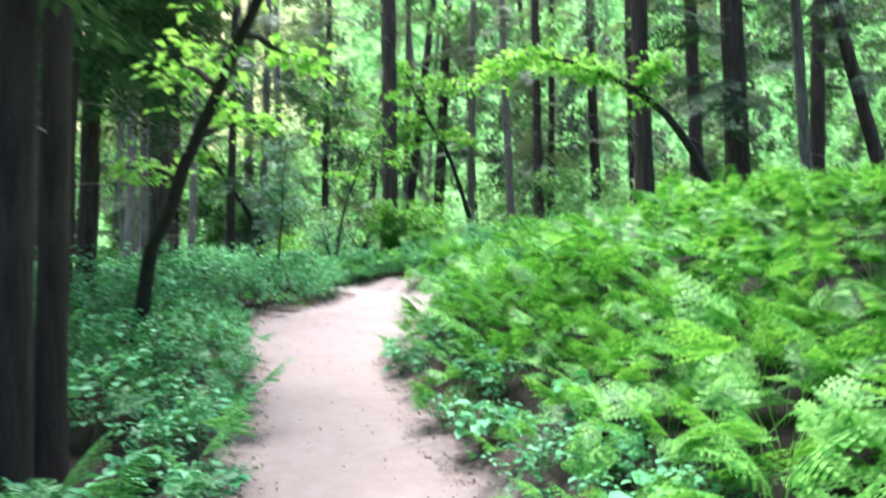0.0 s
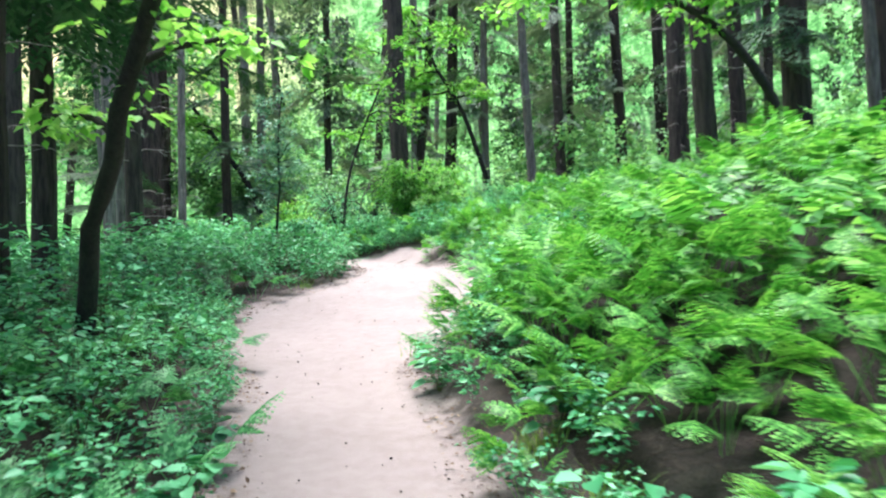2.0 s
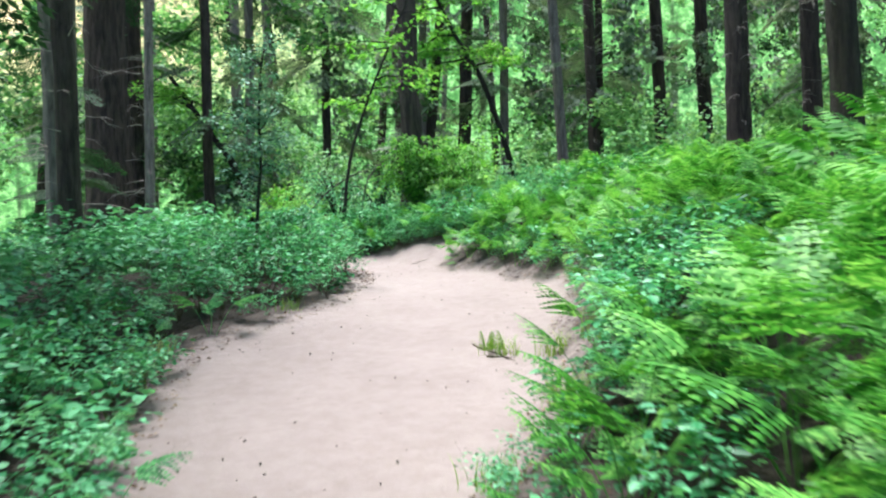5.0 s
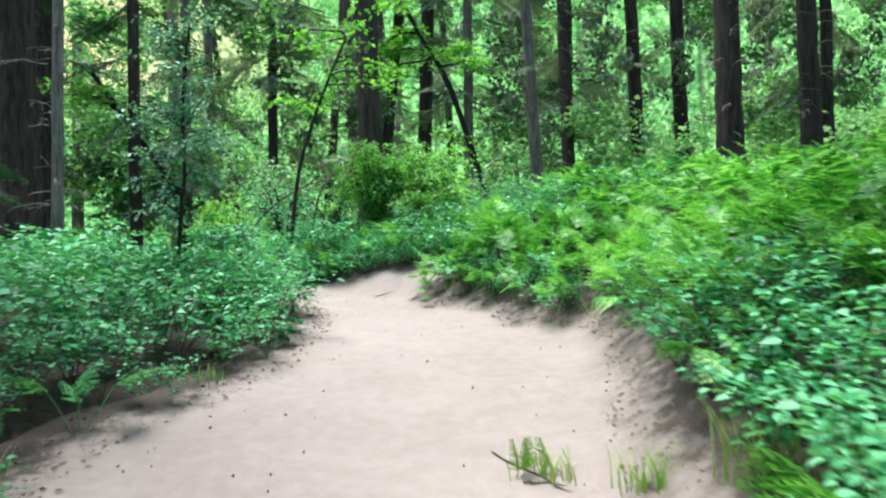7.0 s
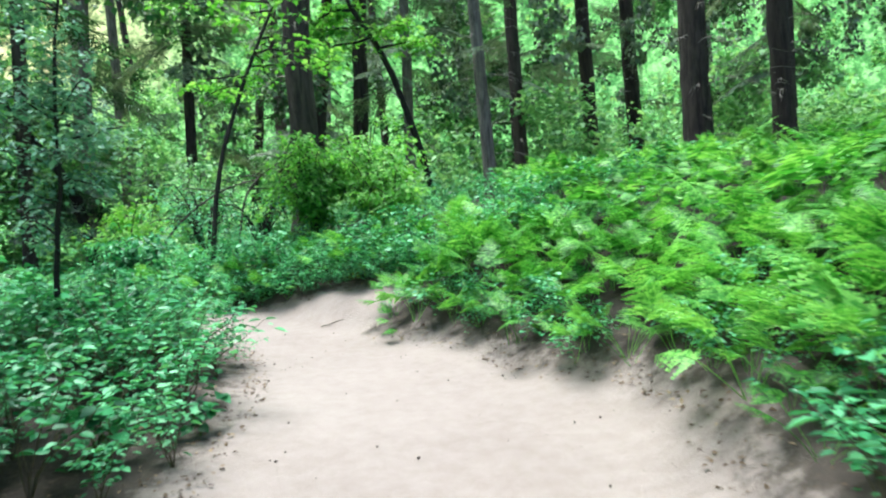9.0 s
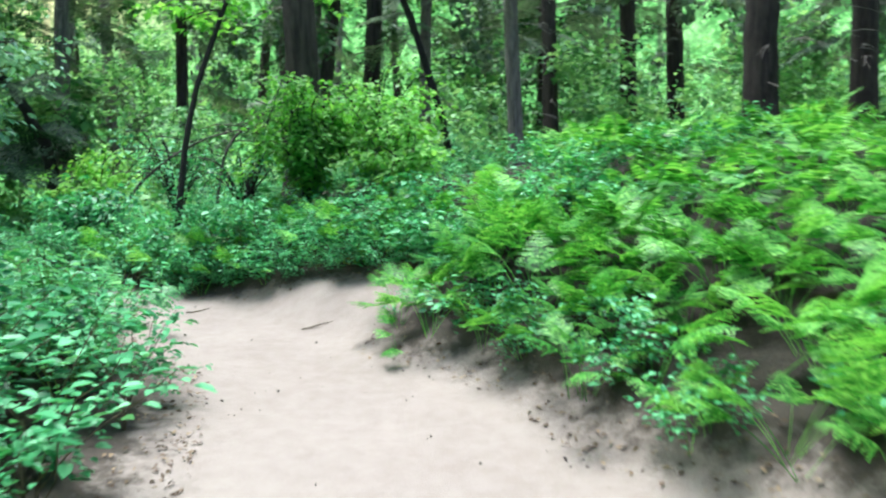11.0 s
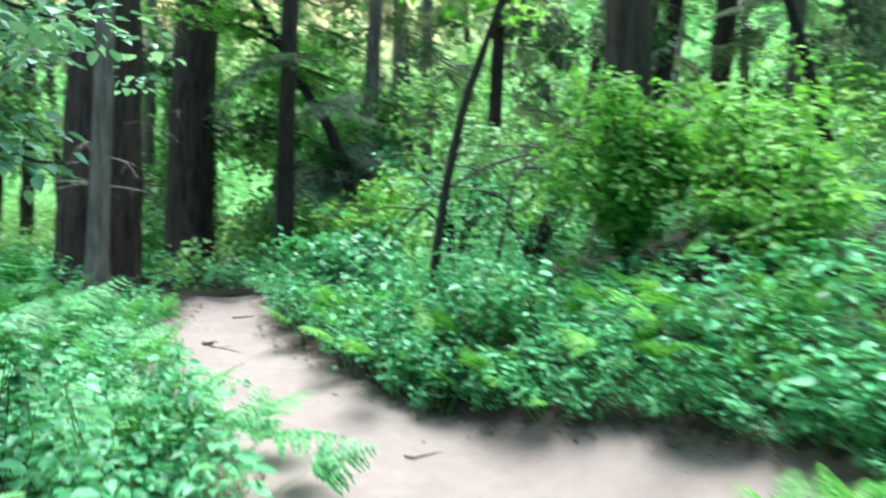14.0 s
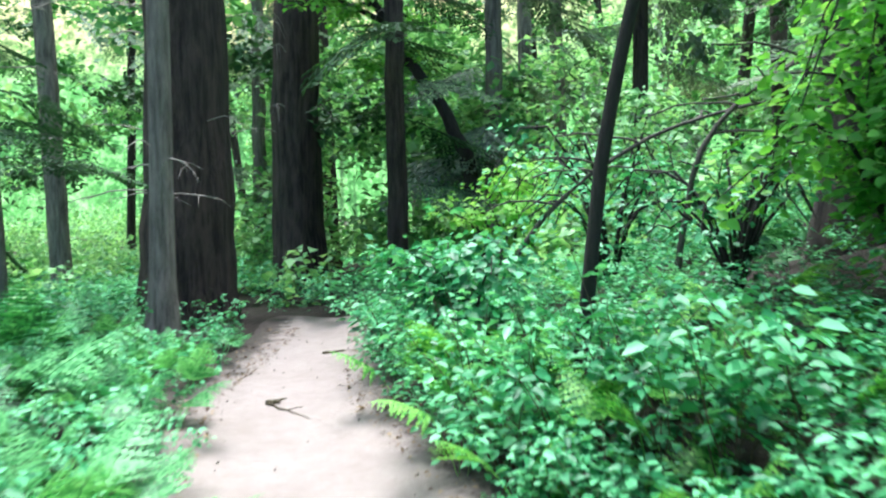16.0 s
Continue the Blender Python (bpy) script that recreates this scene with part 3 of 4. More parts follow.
conifer(9.2, 18.5, 0.14, GREY_BARK, "slim conifer up the slope", (-0.4, 0), 13, 0.0, 8, 8, 2.5, 31)
conifer(10.4, 17.0, 0.15, RED_BARK, "leaning conifer trunk up the slope", (-3.2, 0), 13, 0.0, 6, 8, 3, 32)
conifer(10.4, 20.5, 0.2, FIR_BARK, "dark crooked trunk up the slope", (0.5, 0), 13, 0.0, 8, 8, 2.5, 33)
conifer(-8.95, 21.4, 0.085, GREY_BARK, "thin grey conifer with needle sprays, apart from the big trunks", (-0.5, 0), 10, 0.0, 8, 26, 1.5, 34, 1.0, 1.2, sprout=1.3)

# fir added out of view on the left, to shade the shrubs there
conifer(-4.6, 4.6, 0.15, FIR_BARK, "added fir whose low spreading boughs shade the shrubs", (0, 0), 11, 0.0, 6, 14, 3.9, 36, sprout=2.2)
# more firs added mostly out of view, only to darken the beds below them
for k, (x, y) in enumerate([(-4.7, 6.9), (-4.9, 9.8), (-4.0, 3.2), (-5.6, -3.5), (3.7, 5.0), (6.4, -3.0)]):
    conifer(x, y, 0.17, (RED_BARK, FIR_BARK)[k % 2], "added fir, mostly out of view, whose broad boughs shade the path's edge", (0.1, 0), 7.5, 0.0, 8, 20, 3.7, 500 + k, sprout=2.4, group="shading firs")
HUNG = "fir hung with drooping grey-green boughs"
for k, (x, y, n) in enumerate([(-6.9, 29.0, 30), (-4.9, 31.5, 28), (1.3, 31.5, 28), (4.9, 33.0, 26), (-13.0, 30.0, 28), (10.5, 27.0, 24), (-1.6, 34.0, 26)]):
    conifer(x, y, 0.16, (GREY_BARK, RED_BARK)[k % 2], HUNG, (0.2, 0), 14, 0.0, 10, n, 2.2, 300 + k, sprout=1.9, needles=1, group="grey-green firs")

# dark arching maples and saplings
rs = np.random.default_rng(5)
g = ground_at(-3.35, 8.55)
broadleaf("dark maple leaning out over the path", [(-3.35, 8.55, g - 0.1), (-3.15, 8.25, 1.6), (-2.95, 7.95, 2.15), (-2.45, 7.2, 2.62), (-1.93, 6.5, 3.23), (-1.35, 5.8, 3.95), (-0.7, 5.2, 4.6)], 0.08,
          [(0.5, (-0.7, 0.4, 0.5), 1.0), (0.6, (0.6, 0.6, 0.6), 1.0), (0.7, (-0.6, 0.5, 0.5), 1.2), (0.78, (0.5, 0.8, 0.3), 1.2), (0.85, (-0.5, 0.5, 0.5), 1.2), (0.95, (0.8, 0.4, 0.2), 1.2)], 150, 0.10, BRIGHT, seed=41)
g = ground_at(-2.75, 20.3)
broadleaf("slender dark maple sapling bent over with pale green leaves", [(-2.85, 20.3, g - 0.1), (-2.74, 20.3, g + 0.6), (-2.66, 20.3, g + 1.5), (-2.5, 20.3, g + 2.2), (-2.15, 20.35, g + 3.1), (-1.75, 20.45, g + 4.1), (-1.3, 20.6, g + 5.2)], 0.038,
          round_boughs(rs, 14, 1.3, 0.62), 75, 0.10, BRIGHT, seed=42)
g = ground_at(-6.6, 27.5)
broadleaf("dark trunk leaning steeply in the undergrowth", [(-6.3, 27.5, g), (-6.65, 27.5, 3.9), (-7.05, 27.5, 4.7), (-7.75, 27.5, 5.7), (-8.8, 27.6, 7.2)], 0.13, round_boughs(rs, 6, 1.6, 0.6), 200, 0.11, BRIGHT, seed=43)
g = ground_at(1.2, 26.5)
broadleaf("thin dark leaning maple on the slope", [(1.3, 26.5, g), (0.95, 26.2, 4.8), (0.33, 26.0, 6.6), (-0.5, 26, 8.0), (-1.2, 26, 9.5)], 0.085, round_boughs(rs, 12, 1.5, 0.5), 300, 0.11, BRIGHT, seed=44)
g = ground_at(5.3, 13.4)
broadleaf("dark maple arching over from the fern slope", [(5.3, 13.6, g), (4.9, 13.5, 3.7), (4.4, 13.3, 4.6), (3.6, 13.0, 5.2), (2.7, 12.7, 5.5), (1.6, 12.4, 5.7)], 0.085,
          [(0.7, (-0.5, -0.3, 0.2), 1.0), (0.8, (-0.3, 0.5, 0.3), 1.2), (0.9, (-0.7, -0.2, 0.1), 1.3), (0.6, (0.2, -0.5, 0.5), 1.0), (0.98, (-0.8, 0.2, -0.1), 1.0)], 300, 0.11, BRIGHT, seed=45)


def clump(label, x, y, r, height, leaf, seed, per=150, n=16, size=0.10, rise=0.9, name="bush", bark=None, spread=0.3, group="bushes in the undergrowth", fine=False, arch=1.75):
    """A many-stemmed bush: arching boughs from one root, leaves in layers."""
    rng = np.random.default_rng(seed)
    z = ground_at(x, y)
    bush = tagged(new(name), label, "bush", group)
    bush.location = (x, y, z - 0.05)
    bs = []
    for k in range(n):
        a = rng.random() * 6.283
        h = height * (0.5 + 0.5 * rng.random())
        f = np.linspace(0, 1, 8)
        rr = r * (0.3 + 0.7 * rng.random())
        bs.append(np.column_stack([np.cos(a) * rr * f ** 1.3, np.sin(a) * rr * f ** 1.3, h * np.sin(f * arch)]) + rng.normal(size=(8, 3)) * 0.03 * f[:, None])
    part("branchwork", mesh_of("branchwork", *joined([tube(b, np.linspace(0.016, 0.004, 8), 4) for b in bs]), bark or DARK_BARK, True), bush)
    part("foliage", mesh_of("foliage", *leafy_crown(rng, bs, per, size, spread, fine=fine, outward=0.9, low=0.25 if arch < 2 else 0.1), leaf), bush)
    return bush


MAPLE_CLUMP = "rounded vine maple clump with bright yellow-green leaves"
clump(MAPLE_CLUMP, -1.35, 21.1, 0.95, 1.7, BRIGHT, 51, 190, 26, 0.068, fine=True, spread=0.22, arch=2.5)
clump(MAPLE_CLUMP, -0.3, 21.4, 0.95, 1.35, BRIGHT, 52, 190, 24, 0.068, fine=True, spread=0.22, arch=2.5)
clump("young vine maple with light green leaves", -0.2, 20.5, 0.75, 0.95, BRIGHT, 56, 170, 12, 0.068, fine=True, spread=0.2, arch=2.4)
clump("tall vine maple with bright leaves in tiers", -0.5, 22.6, 1.4, 1.75, BRIGHT, 57, 45, 18, 0.075, fine=True, spread=0.3)
clump("thin tangled bush with few leaves and dark bare stems", -2.2, 21.8, 1.1, 1.1, SHRUB, 58, 45, 22, 0.055, spread=0.3, arch=2.4)
clump("thin tangled bush with few leaves and dark bare stems", -3.2, 22.6, 1.2, 1.4, SHRUB, 59, 55, 22, 0.055, spread=0.3, arch=2.4)
ARCHING = "bare dark branch arching over the hollow behind the bend"
for k, pts in enumerate(([(-2.6, 21.85, 0), (-2.52, 21.8, 0.7), (-2.45, 21.8, 1.15), (-2.1, 22.0, 1.55), (-1.7, 22.2, 1.75), (-1.2, 22.5, 1.85)], [(-4.0, 21.9, 0), (-3.8, 21.9, 0.8), (-3.3, 22.0, 1.35), (-2.7, 22.3, 1.75), (-2.0, 22.6, 1.9)])):
    g = ground_at(*pts[0][:2]) - 0.05
    broadleaf(ARCHING, [(x, y, z + g) for x, y, z in pts], 0.022, round_boughs(rs, 9, 0.7, 0.4, 0.5), 0, 0.1, SHRUB, DEAD_DARK, seed=60 + k, name="bare_branch", category="branch", group="bare branches")
clump("waist-high bush with small blue-green leaves beside the bend", -4.0, 21.7, 0.75, 0.95, SHRUB, 53, 120, 18, 0.08)
clump("light green bush in the hollow behind the bend", -5.2, 25.6, 1.2, 1.8, BRIGHT, 54, 110, 20, 0.09, spread=0.35)
clump("light green bush in the hollow behind the bend", -4.0, 26.8, 1.4, 2.4, FAR_LEAF, 55, 130, 22, 0.10, spread=0.4)
g = ground_at(-3.5, 16.5)
rs = np.random.default_rng(8)
broadleaf("small willowy tree with grey-blue leaves on thin stems", [(-3.5, 16.5, g - 0.05), (-3.5, 16.5, g + 0.8), (-3.4, 16.5, g + 1.6), (-3.45, 16.55, g + 2.5), (-3.35, 16.6, g + 3.3)], 0.026,
          round_boughs(rs, 24, 0.7, 0.3, 0.6), 130, 0.055, GREY_LEAF, seed=46, spread=0.4, fine=True, name="willow_tree")

# ---- undergrowth farther off: bushes, leafy thickets and tall woods ----
rng = np.random.default_rng(77)


def thicket(spots, leaf, name, label, category, size, per, flat=0.7, hang=0.2):
    """Many clumps of leaves as one sheet of growth. spots: x, y, z, radius."""
    pieces = []
    for x, y, z, r in spots:
        n = int(per * r)
        d = unit(rng, n, flat)
        rad = r * (0.35 + 0.65 * rng.random((n, 1)) ** 0.5) * (0.75 + 0.35 * np.sin(3 * np.arctan2(d[:, 1:2], d[:, 0:1]) + x) * np.cos(2.5 * d[:, 2:3] + y))
        al = unit(rng, n, 0.5)
        al[:, 2] -= hang
        pieces.append(leaves_at(np.array([x, y, z]) + d * rad, al, np.array([0, 0, 1.0]) + rng.normal(size=(n, 3)) * 0.35, size * (0.5 + rng.random(n)), 0.4, 0.1))
    v, t = joined(pieces)
    return tagged(new(name, mesh_of(name, v, t, leaf)), label, category, kind="stuff")


spots = []
for k in range(260):
    x, y = rng.uniform(-22, 22), rng.uniform(23.5, 44)
    if x < -4.5 and y < 25.5 or min(math.hypot(x + 9.05, y - 24), math.hypot(x + 10.1, y - 27.6), math.hypot(x + 7.5, y - 26.5)) < 1.6:
        continue
    if x > 0.5 and y < 27 and rng.random() < 0.6:
        continue
    r = rng.uniform(0.5, 1.2)
    spots.append((x, y, ground_at(x, y) + r * 0.55, r))
for k in range(330):
    x, y = rng.uniform(-44, -8.8), rng.uniform(8, 52)
    r = rng.uniform(0.6, 1.3) * (0.7 + abs(x) / 60)
    if math.hypot(x + 9.05, y - 24) > 1.7 and math.hypot(x + 10.1, y - 27.6) > 1.7:
        spots.append((x, y, ground_at(x, y) + r * 0.5, r))
for k in range(90):
    x, y = rng.uniform(2, 24), rng.uniform(26.5, 40)
    r = rng.uniform(0.6, 1.2)
    spots.append((x, y, ground_at(x, y) + rng.uniform(0.4, 2.2), r))
for k in range(46):
    x, y = rng.uniform(-15, -6.3), rng.uniform(28.6, 33)
    spots.append((x, y, ground_at(x, y) + rng.uniform(0.5, 4.5), rng.uniform(0.7, 1.2)))
thicket(spots, FAR_LEAF, "thicket", "dense mixed green undergrowth between the trunks", "undergrowth", 0.16, 215)
spots = []
for k in range(420):
    a, dist = rng.uniform(radians(-62), radians(52)), rng.uniform(25, 50)
    x, y = dist * math.sin(a), 4 + dist * math.cos(a)
    if y < 27 and -10.5 < x < 6 or a > 0 and rng.random() < 0.5:
        continue
    r = rng.uniform(0.7, 1.7)
    spots.append((x, y, ground_at(x, y) + rng.uniform(2, 11) * (0.6 + dist / 80), r))
thicket(spots, FAR_LEAF, "tall_thicket", "layers of sunlit leaves in the woods behind", "foliage", 0.2, 230, 0.5)
spots = []
for k in range(120):
    a, dist = rng.uniform(radians(-62), radians(52)), rng.uniform(26, 50)
    x, y = dist * math.sin(a), 4 + dist * math.cos(a)
    if y < 27 and -10.5 < x < 5:
        continue
    spots.append((x, y, ground_at(x, y) + rng.uniform(3, 16), rng.uniform(0.7, 1.6)))
for k in range(30):
    a, dist = rng.uniform(radians(4), radians(48)), rng.uniform(27, 40)
    x, y = dist * math.sin(a), 4 + dist * math.cos(a)
    spots.append((x, y, ground_at(x, y) + rng.uniform(0.8, 7), rng.uniform(0.7, 1.4)))
thicket(spots, NEEDLE, "fir_boughs", "dark fir boughs in the woods behind", "foliage", 0.17, 300, 0.35)

spots = []
for k in range(120):
    a, dist = rng.uniform(radians(-14), radians(42)), rng.uniform(24, 40)
    x, y = dist * math.sin(a), 4 + dist * math.cos(a)
    if y < 28 and -11 < x < 5:
        continue
    z0 = ground_at(x, y) + rng.uniform(2.5, 15)
    for j in range(3):
        spots.append((x + rng.normal() * 0.3, y, z0 - j * 0.7, rng.uniform(0.35, 0.7)))
thicket(spots, PALE_NEEDLE, "hanging_boughs", "grey-green drooping fir twigs in the woods behind", "foliage", 0.16, 170, 1.2, 1.2)

FAR_TREE = "conifer trunk deep in the woods"
n = 0
while n < 26:
    a, dist = rng.uniform(radians(-60), radians(50)), rng.uniform(29, 52)
    x, y = dist * math.sin(a), 3 + dist * math.cos(a)
    conifer(x, y, rng.uniform(0.10, 0.26), (FIR_BARK, RED_BARK, GREY_BARK)[n % 3], FAR_TREE, (rng.normal() * 0.9, rng.normal() * 0.5), 18, 0.0, 8 if dist < 38 else 0, 2, 5, 200 + n, group="far trees", sprout=2.2)
    n += 1

# ---- bracken on the bank, nearest plants one by one ----
frng = np.random.default_rng(9)
FINE = [frond(frng, 0.40 + 0.3 * frng.random(), 0.42 + 0.2 * frng.random(), 10, True, 0.25 + 0.5 * frng.random(), 0.3 + 0.5 * frng.random()) for k in range(9)]
FRONDS = [mesh_of("frond", *q, FERN) for q in FINE]
BLUE_FRONDS = [mesh_of("frond", *q, BLUE_FERN) for q in FINE]
COARSE = [frond(frng, 0.45 + 0.3 * frng.random(), 0.5 + 0.25 * frng.random(), 9, False, 0.25 + 0.5 * frng.random(), 0.3 + 0.5 * frng.random()) for k in range(8)]
TRUNKS = [(o.location.x, o.location.y) for o in scene.objects if o.name.startswith("conifer_tree")]


def vigour(x, y):
    """Bracken grows in drifts: tall here, low there."""
    return 0.86 + 0.28 * noise.noise((x * 0.9, y * 0.9, 3.3)) + 0.2 * noise.noise((x * 2.3, y * 2.3, 7.1))


def fern(x, y, size, n, rng, label="green bracken fern with feathery arching fronds"):
    f = tagged(new("bracken_fern"), label, "fern", "bracken beside the path")
    f.location = (x, y, ground_at(x, y) - 0.02)
    f.rotation_euler[2] = rng.random() * 6.283
    f.scale = (size * vigour(x, y),) * 3
    for k in range(n):
        p = part("frond", (FRONDS if label.startswith("green") else BLUE_FRONDS)[int(rng.integers(len(FRONDS)))], f)
        a = 6.283 * (k + 0.5 * rng.random()) / n
        p.location = (0.05 * math.cos(a), 0.05 * math.sin(a), 0)
        p.rotation_euler = (rng.normal() * 0.22, rng.normal() * 0.2, a)
        s = 0.8 + 0.4 * rng.random()
        p.scale = (s, s, s)
    return f


BARE = ((0.95, 15.2, 0.33), (0.05, 18.8, 0.35), (0.95, 5.0, 0.45))


def spread_out(rng, n, y0, y1, side, d0, d1, gap):
    """Places in a band beside the path, none too near to another."""
    y = rng.uniform(y0, y1, n * 12)
    d = rng.uniform(d0, d1, n * 12)
    x = right_edge(y) + d if side > 0 else left_edge(y) - d
    ok = beside(x, y) > d0 * 0.9
    if side > 0:  # trodden shoulder on the open stretch
        ok &= (y < 8.8) | (y > 13.0) | (d > 0.3 * np.minimum(1, (y - 8.8) / 0.5))
        ok &= (y > 9) | (gap < 0.2) | (d > 0.55 + 0.2 * np.sin(2.7 * y)) | (rng.random(len(y)) < 0.12)
    for a, b in TRUNKS:
        ok &= (np.abs(x - a) > 0.45) | (np.abs(y - b) > 0.45)
    for a, b, r in BARE:
        ok &= (x - a) ** 2 + (y - b) ** 2 > r * r
    got = np.empty((0, 2))
    for q in np.column_stack([x, y])[ok]:
        if len(got) >= n:
            break
        if not len(got) or ((got - q) ** 2).sum(1).min() > gap * gap:
            got = np.vstack([got, q])
    return [(float(p), float(q)) for p, q in got]


thick = []
for x, y in spread_out(frng, 200, 2.2, 17.9, 1, 0.1, 2.0, 0.27):
    if 8.9 < y < 11.9 and beside(x, y) < 1.3:  # leafy shrubs stand in for bracken on this stretch of the bank
        thick.append((x, y))
        continue
    fern(x, y, (1.0 if y < 13.4 else 0.88) * frng.uniform(0.5, 0.82) * min(1, 0.72 + float(beside(x, y)) * 0.5), int(frng.integers(5, 8)), frng)
for x, y in spread_out(frng, 70, 17.4, 21.6, -1, 0.1, 3.0, 0.32):
    fern(x, y, frng.uniform(0.5, 0.8), 5, frng, "blue-green bracken fern at the path's inner edge")
for x, y in spread_out(frng, 44, 18.2, 21.0, 1, 0.15, 2.6, 0.32):
    fern(x, y, frng.uniform(0.45, 0.72), 4, frng)
for x, y in spread_out(frng, 40, 3.0, 12.0, -1, 0.1, 2.0, 0.42):
    fern(x, y, frng.uniform(0.4, 0.62), 4, frng, "small bracken fern among low shrubs")

for k in range(14):
    fern(frng.uniform(-3.6, -0.2), frng.uniform(20.9, 22.4), frng.uniform(0.3, 0.5), 4, frng, "small shaded fern in the hollow behind the bend")

small = tagged(new("bracken_fern"), "small upright fern growing in the trodden sand", "fern", "bracken beside the path")
small.location = (-0.36, 11.35, ground_at(-0.36, 11.35) - 0.05)
small.scale = (0.75, 0.75, 0.75)
for k in range(5):
    p = part("frond", mesh_of("frond", *frond(frng, 0.06, 0.2 + 0.07 * frng.random(), 9, True, 0.1, 0.3, 0.2), GRASS), small)
    p.rotation_euler = (frng.normal() * 0.2, -0.5 + frng.normal() * 0.2, k * 1.25)
    p.location = (frng.normal() * 0.09, frng.normal() * 0.05, 0)

pieces = []
for x, y in spread_out(frng, 200, 2.2, 18.0, 1, 0.02, 2.4, 0.2):
    z, s = ground_at(x, y) - 0.02, frng.uniform(0.32, 0.66)
    for k in range(3):
        q = FINE[int(frng.integers(len(FINE)))]
        m = Matrix.Translation((x, y, z)) @ Euler((frng.normal() * 0.2, 0.2 + frng.normal() * 0.2, frng.random() * 6.283)).to_matrix().to_4x4() @ Matrix.Scale(s, 4)
        pieces.append((turned(q[0], m), q[1]))
places = spread_out(frng, 1000, 2.0, 26.0, 1, 1.9, 8.5, 0.29) + [(frng.uniform(8, 22), frng.uniform(0, 9)) for k in range(120)] + [(frng.uniform(1.5, 12), frng.uniform(-5, 2)) for k in range(110)] + [(frng.uniform(6, 16), frng.uniform(8, 30)) for k in range(300)]
for x, y in places:
    if y > 18.2 and x < 0.8 + (y - 18) * 0.25:
        continue
    z, s = ground_at(x, y) - 0.02, frng.uniform(0.55, 0.88) * (1.1 if y < 12.5 else 0.95) * vigour(x, y)
    for k in range(4):
        c = COARSE[int(frng.integers(len(COARSE)))]
        m = Matrix.Translation((x, y, z)) @ Euler((frng.normal() * 0.12, frng.normal() * 0.12, frng.random() * 6.283)).to_matrix().to_4x4() @ Matrix.Scale(s, 4)
        pieces.append((turned(c[0], m), c[1]))
tagged(new("bracken", mesh_of("bracken", *joined(pieces), FERN)), "bright green bracken covering the slope", "fern", kind="stuff")

# ---- low shrubs beside the path ----
SHRUBS, EDGE = [], []
for k in range(7):
    w, lv = shrub_parts(frng, 0.62 + 0.3 * frng.random(), 0.42 + 0.15 * frng.random(), 7, 150, 0.064, True)
    SHRUBS.append((mesh_of("branchwork", *w, STEM), mesh_of("foliage", *lv, SHRUB)))
    EDGE.append(lv)
BROAD = []
for k in range(4):
    w, lv = shrub_parts(frng, 0.5 + 0.3 * frng.random(), 0.4, 6, 46, 0.15, True, 0.4)
    BROAD.append((mesh_of("branchwork", *w, GREEN_STEM), mesh_of("foliage", *lv, SHRUB)))
FARSHRUB = [shrub_parts(frng, 0.75 + 0.35 * frng.random(), 0.5, 6, 120, 0.078, False)[1] for k in range(6)]


PALE = []
for k in range(4):
    w, lv = shrub_parts(frng, 0.62 + 0.3 * frng.random(), 0.45, 7, 190, 0.058, True, 0.3)
    PALE.append((mesh_of("branchwork", *w, GREEN_STEM), mesh_of("foliage", *lv, PALE_SHRUB)))


def shrub(x, y, size, rng, kind, label, group):
    s = tagged(new("leafy_shrub"), label, "shrub", group)
    s.location = (x, y, ground_at(x, y) - 0.01)
    s.rotation_euler[2] = rng.random() * 6.283
    s.scale = (size, size, size * (0.85 + 0.3 * rng.random()))
    st, lv = kind[int(rng.integers(len(kind)))]
    part("branchwork", st, s)
    part("foliage", lv, s)
    return s


SNOW = "low shrub with many small oval blue-green leaves"
def taller(x, y):
    """Shrubs grow taller away from the path on the open stretch."""
    d = float(beside(x, y))
    if 13.2 < y < 18.4 and x < 0:
        return 0.95 + 0.4 * min(d / 0.5, 1)
    drift = 1 + 0.45 * noise.noise((x * 1.1, y * 1.1, 5.2))
    if 20.6 < y < 23.4 and -4 < x < -0.4:
        return 0.5 * drift
    if x > float(right_edge(y)):
        return drift * (0.95 if d < 1.3 else 0.6 if y > 19.5 else 0.8)
    return drift * (0.8 + 0.6 * min(max(d - 0.3, 0) / 0.9, 1) * (1.0 if y < 17.6 else 0.3))


for x, y in spread_out(frng, 26, 15.4, 18.0, -1, 0.35, 1.1, 0.28):
    shrub(x, y, frng.uniform(0.85, 1.1), frng, PALE, "waist-high shrub with pale blue-green leaves inside the bend", "shrubs beside the path")
for x, y in spread_out(frng, 112, 1.8, 17.6, -1, 0.06, 1.9, 0.27) + spread_out(frng, 26, 17.6, 22.5, -1, 0.1, 1.9, 0.4):
    shrub(x, y, frng.uniform(0.6, 0.95) * taller(x, y), frng, SHRUBS, SNOW, "shrubs beside the path")
for x, y in spread_out(frng, 75, 17.8, 22.5, 1, 0.06, 2.2, 0.26):
    if 20.6 < y and -3.9 < x and beside(x, y) > 1.2:
        continue
    shrub(x, y, frng.uniform(0.65, 1.05) * taller(x, y), frng, SHRUBS, SNOW, "shrubs beside the path")
for x, y in ((-2.55, 19.62), (-2.8, 19.85), (-3.15, 20.0), (-2.25, 19.6), (-2.5, 20.0), (-3.3, 20.35), (-2.0, 19.4), (-2.9, 20.12)):
    shrub(x, y, frng.uniform(0.9, 1.0), frng, SHRUBS, "dense shrub with small blue-green leaves round a sapling's foot", "shrubs beside the path").scale[2] *= 1.35
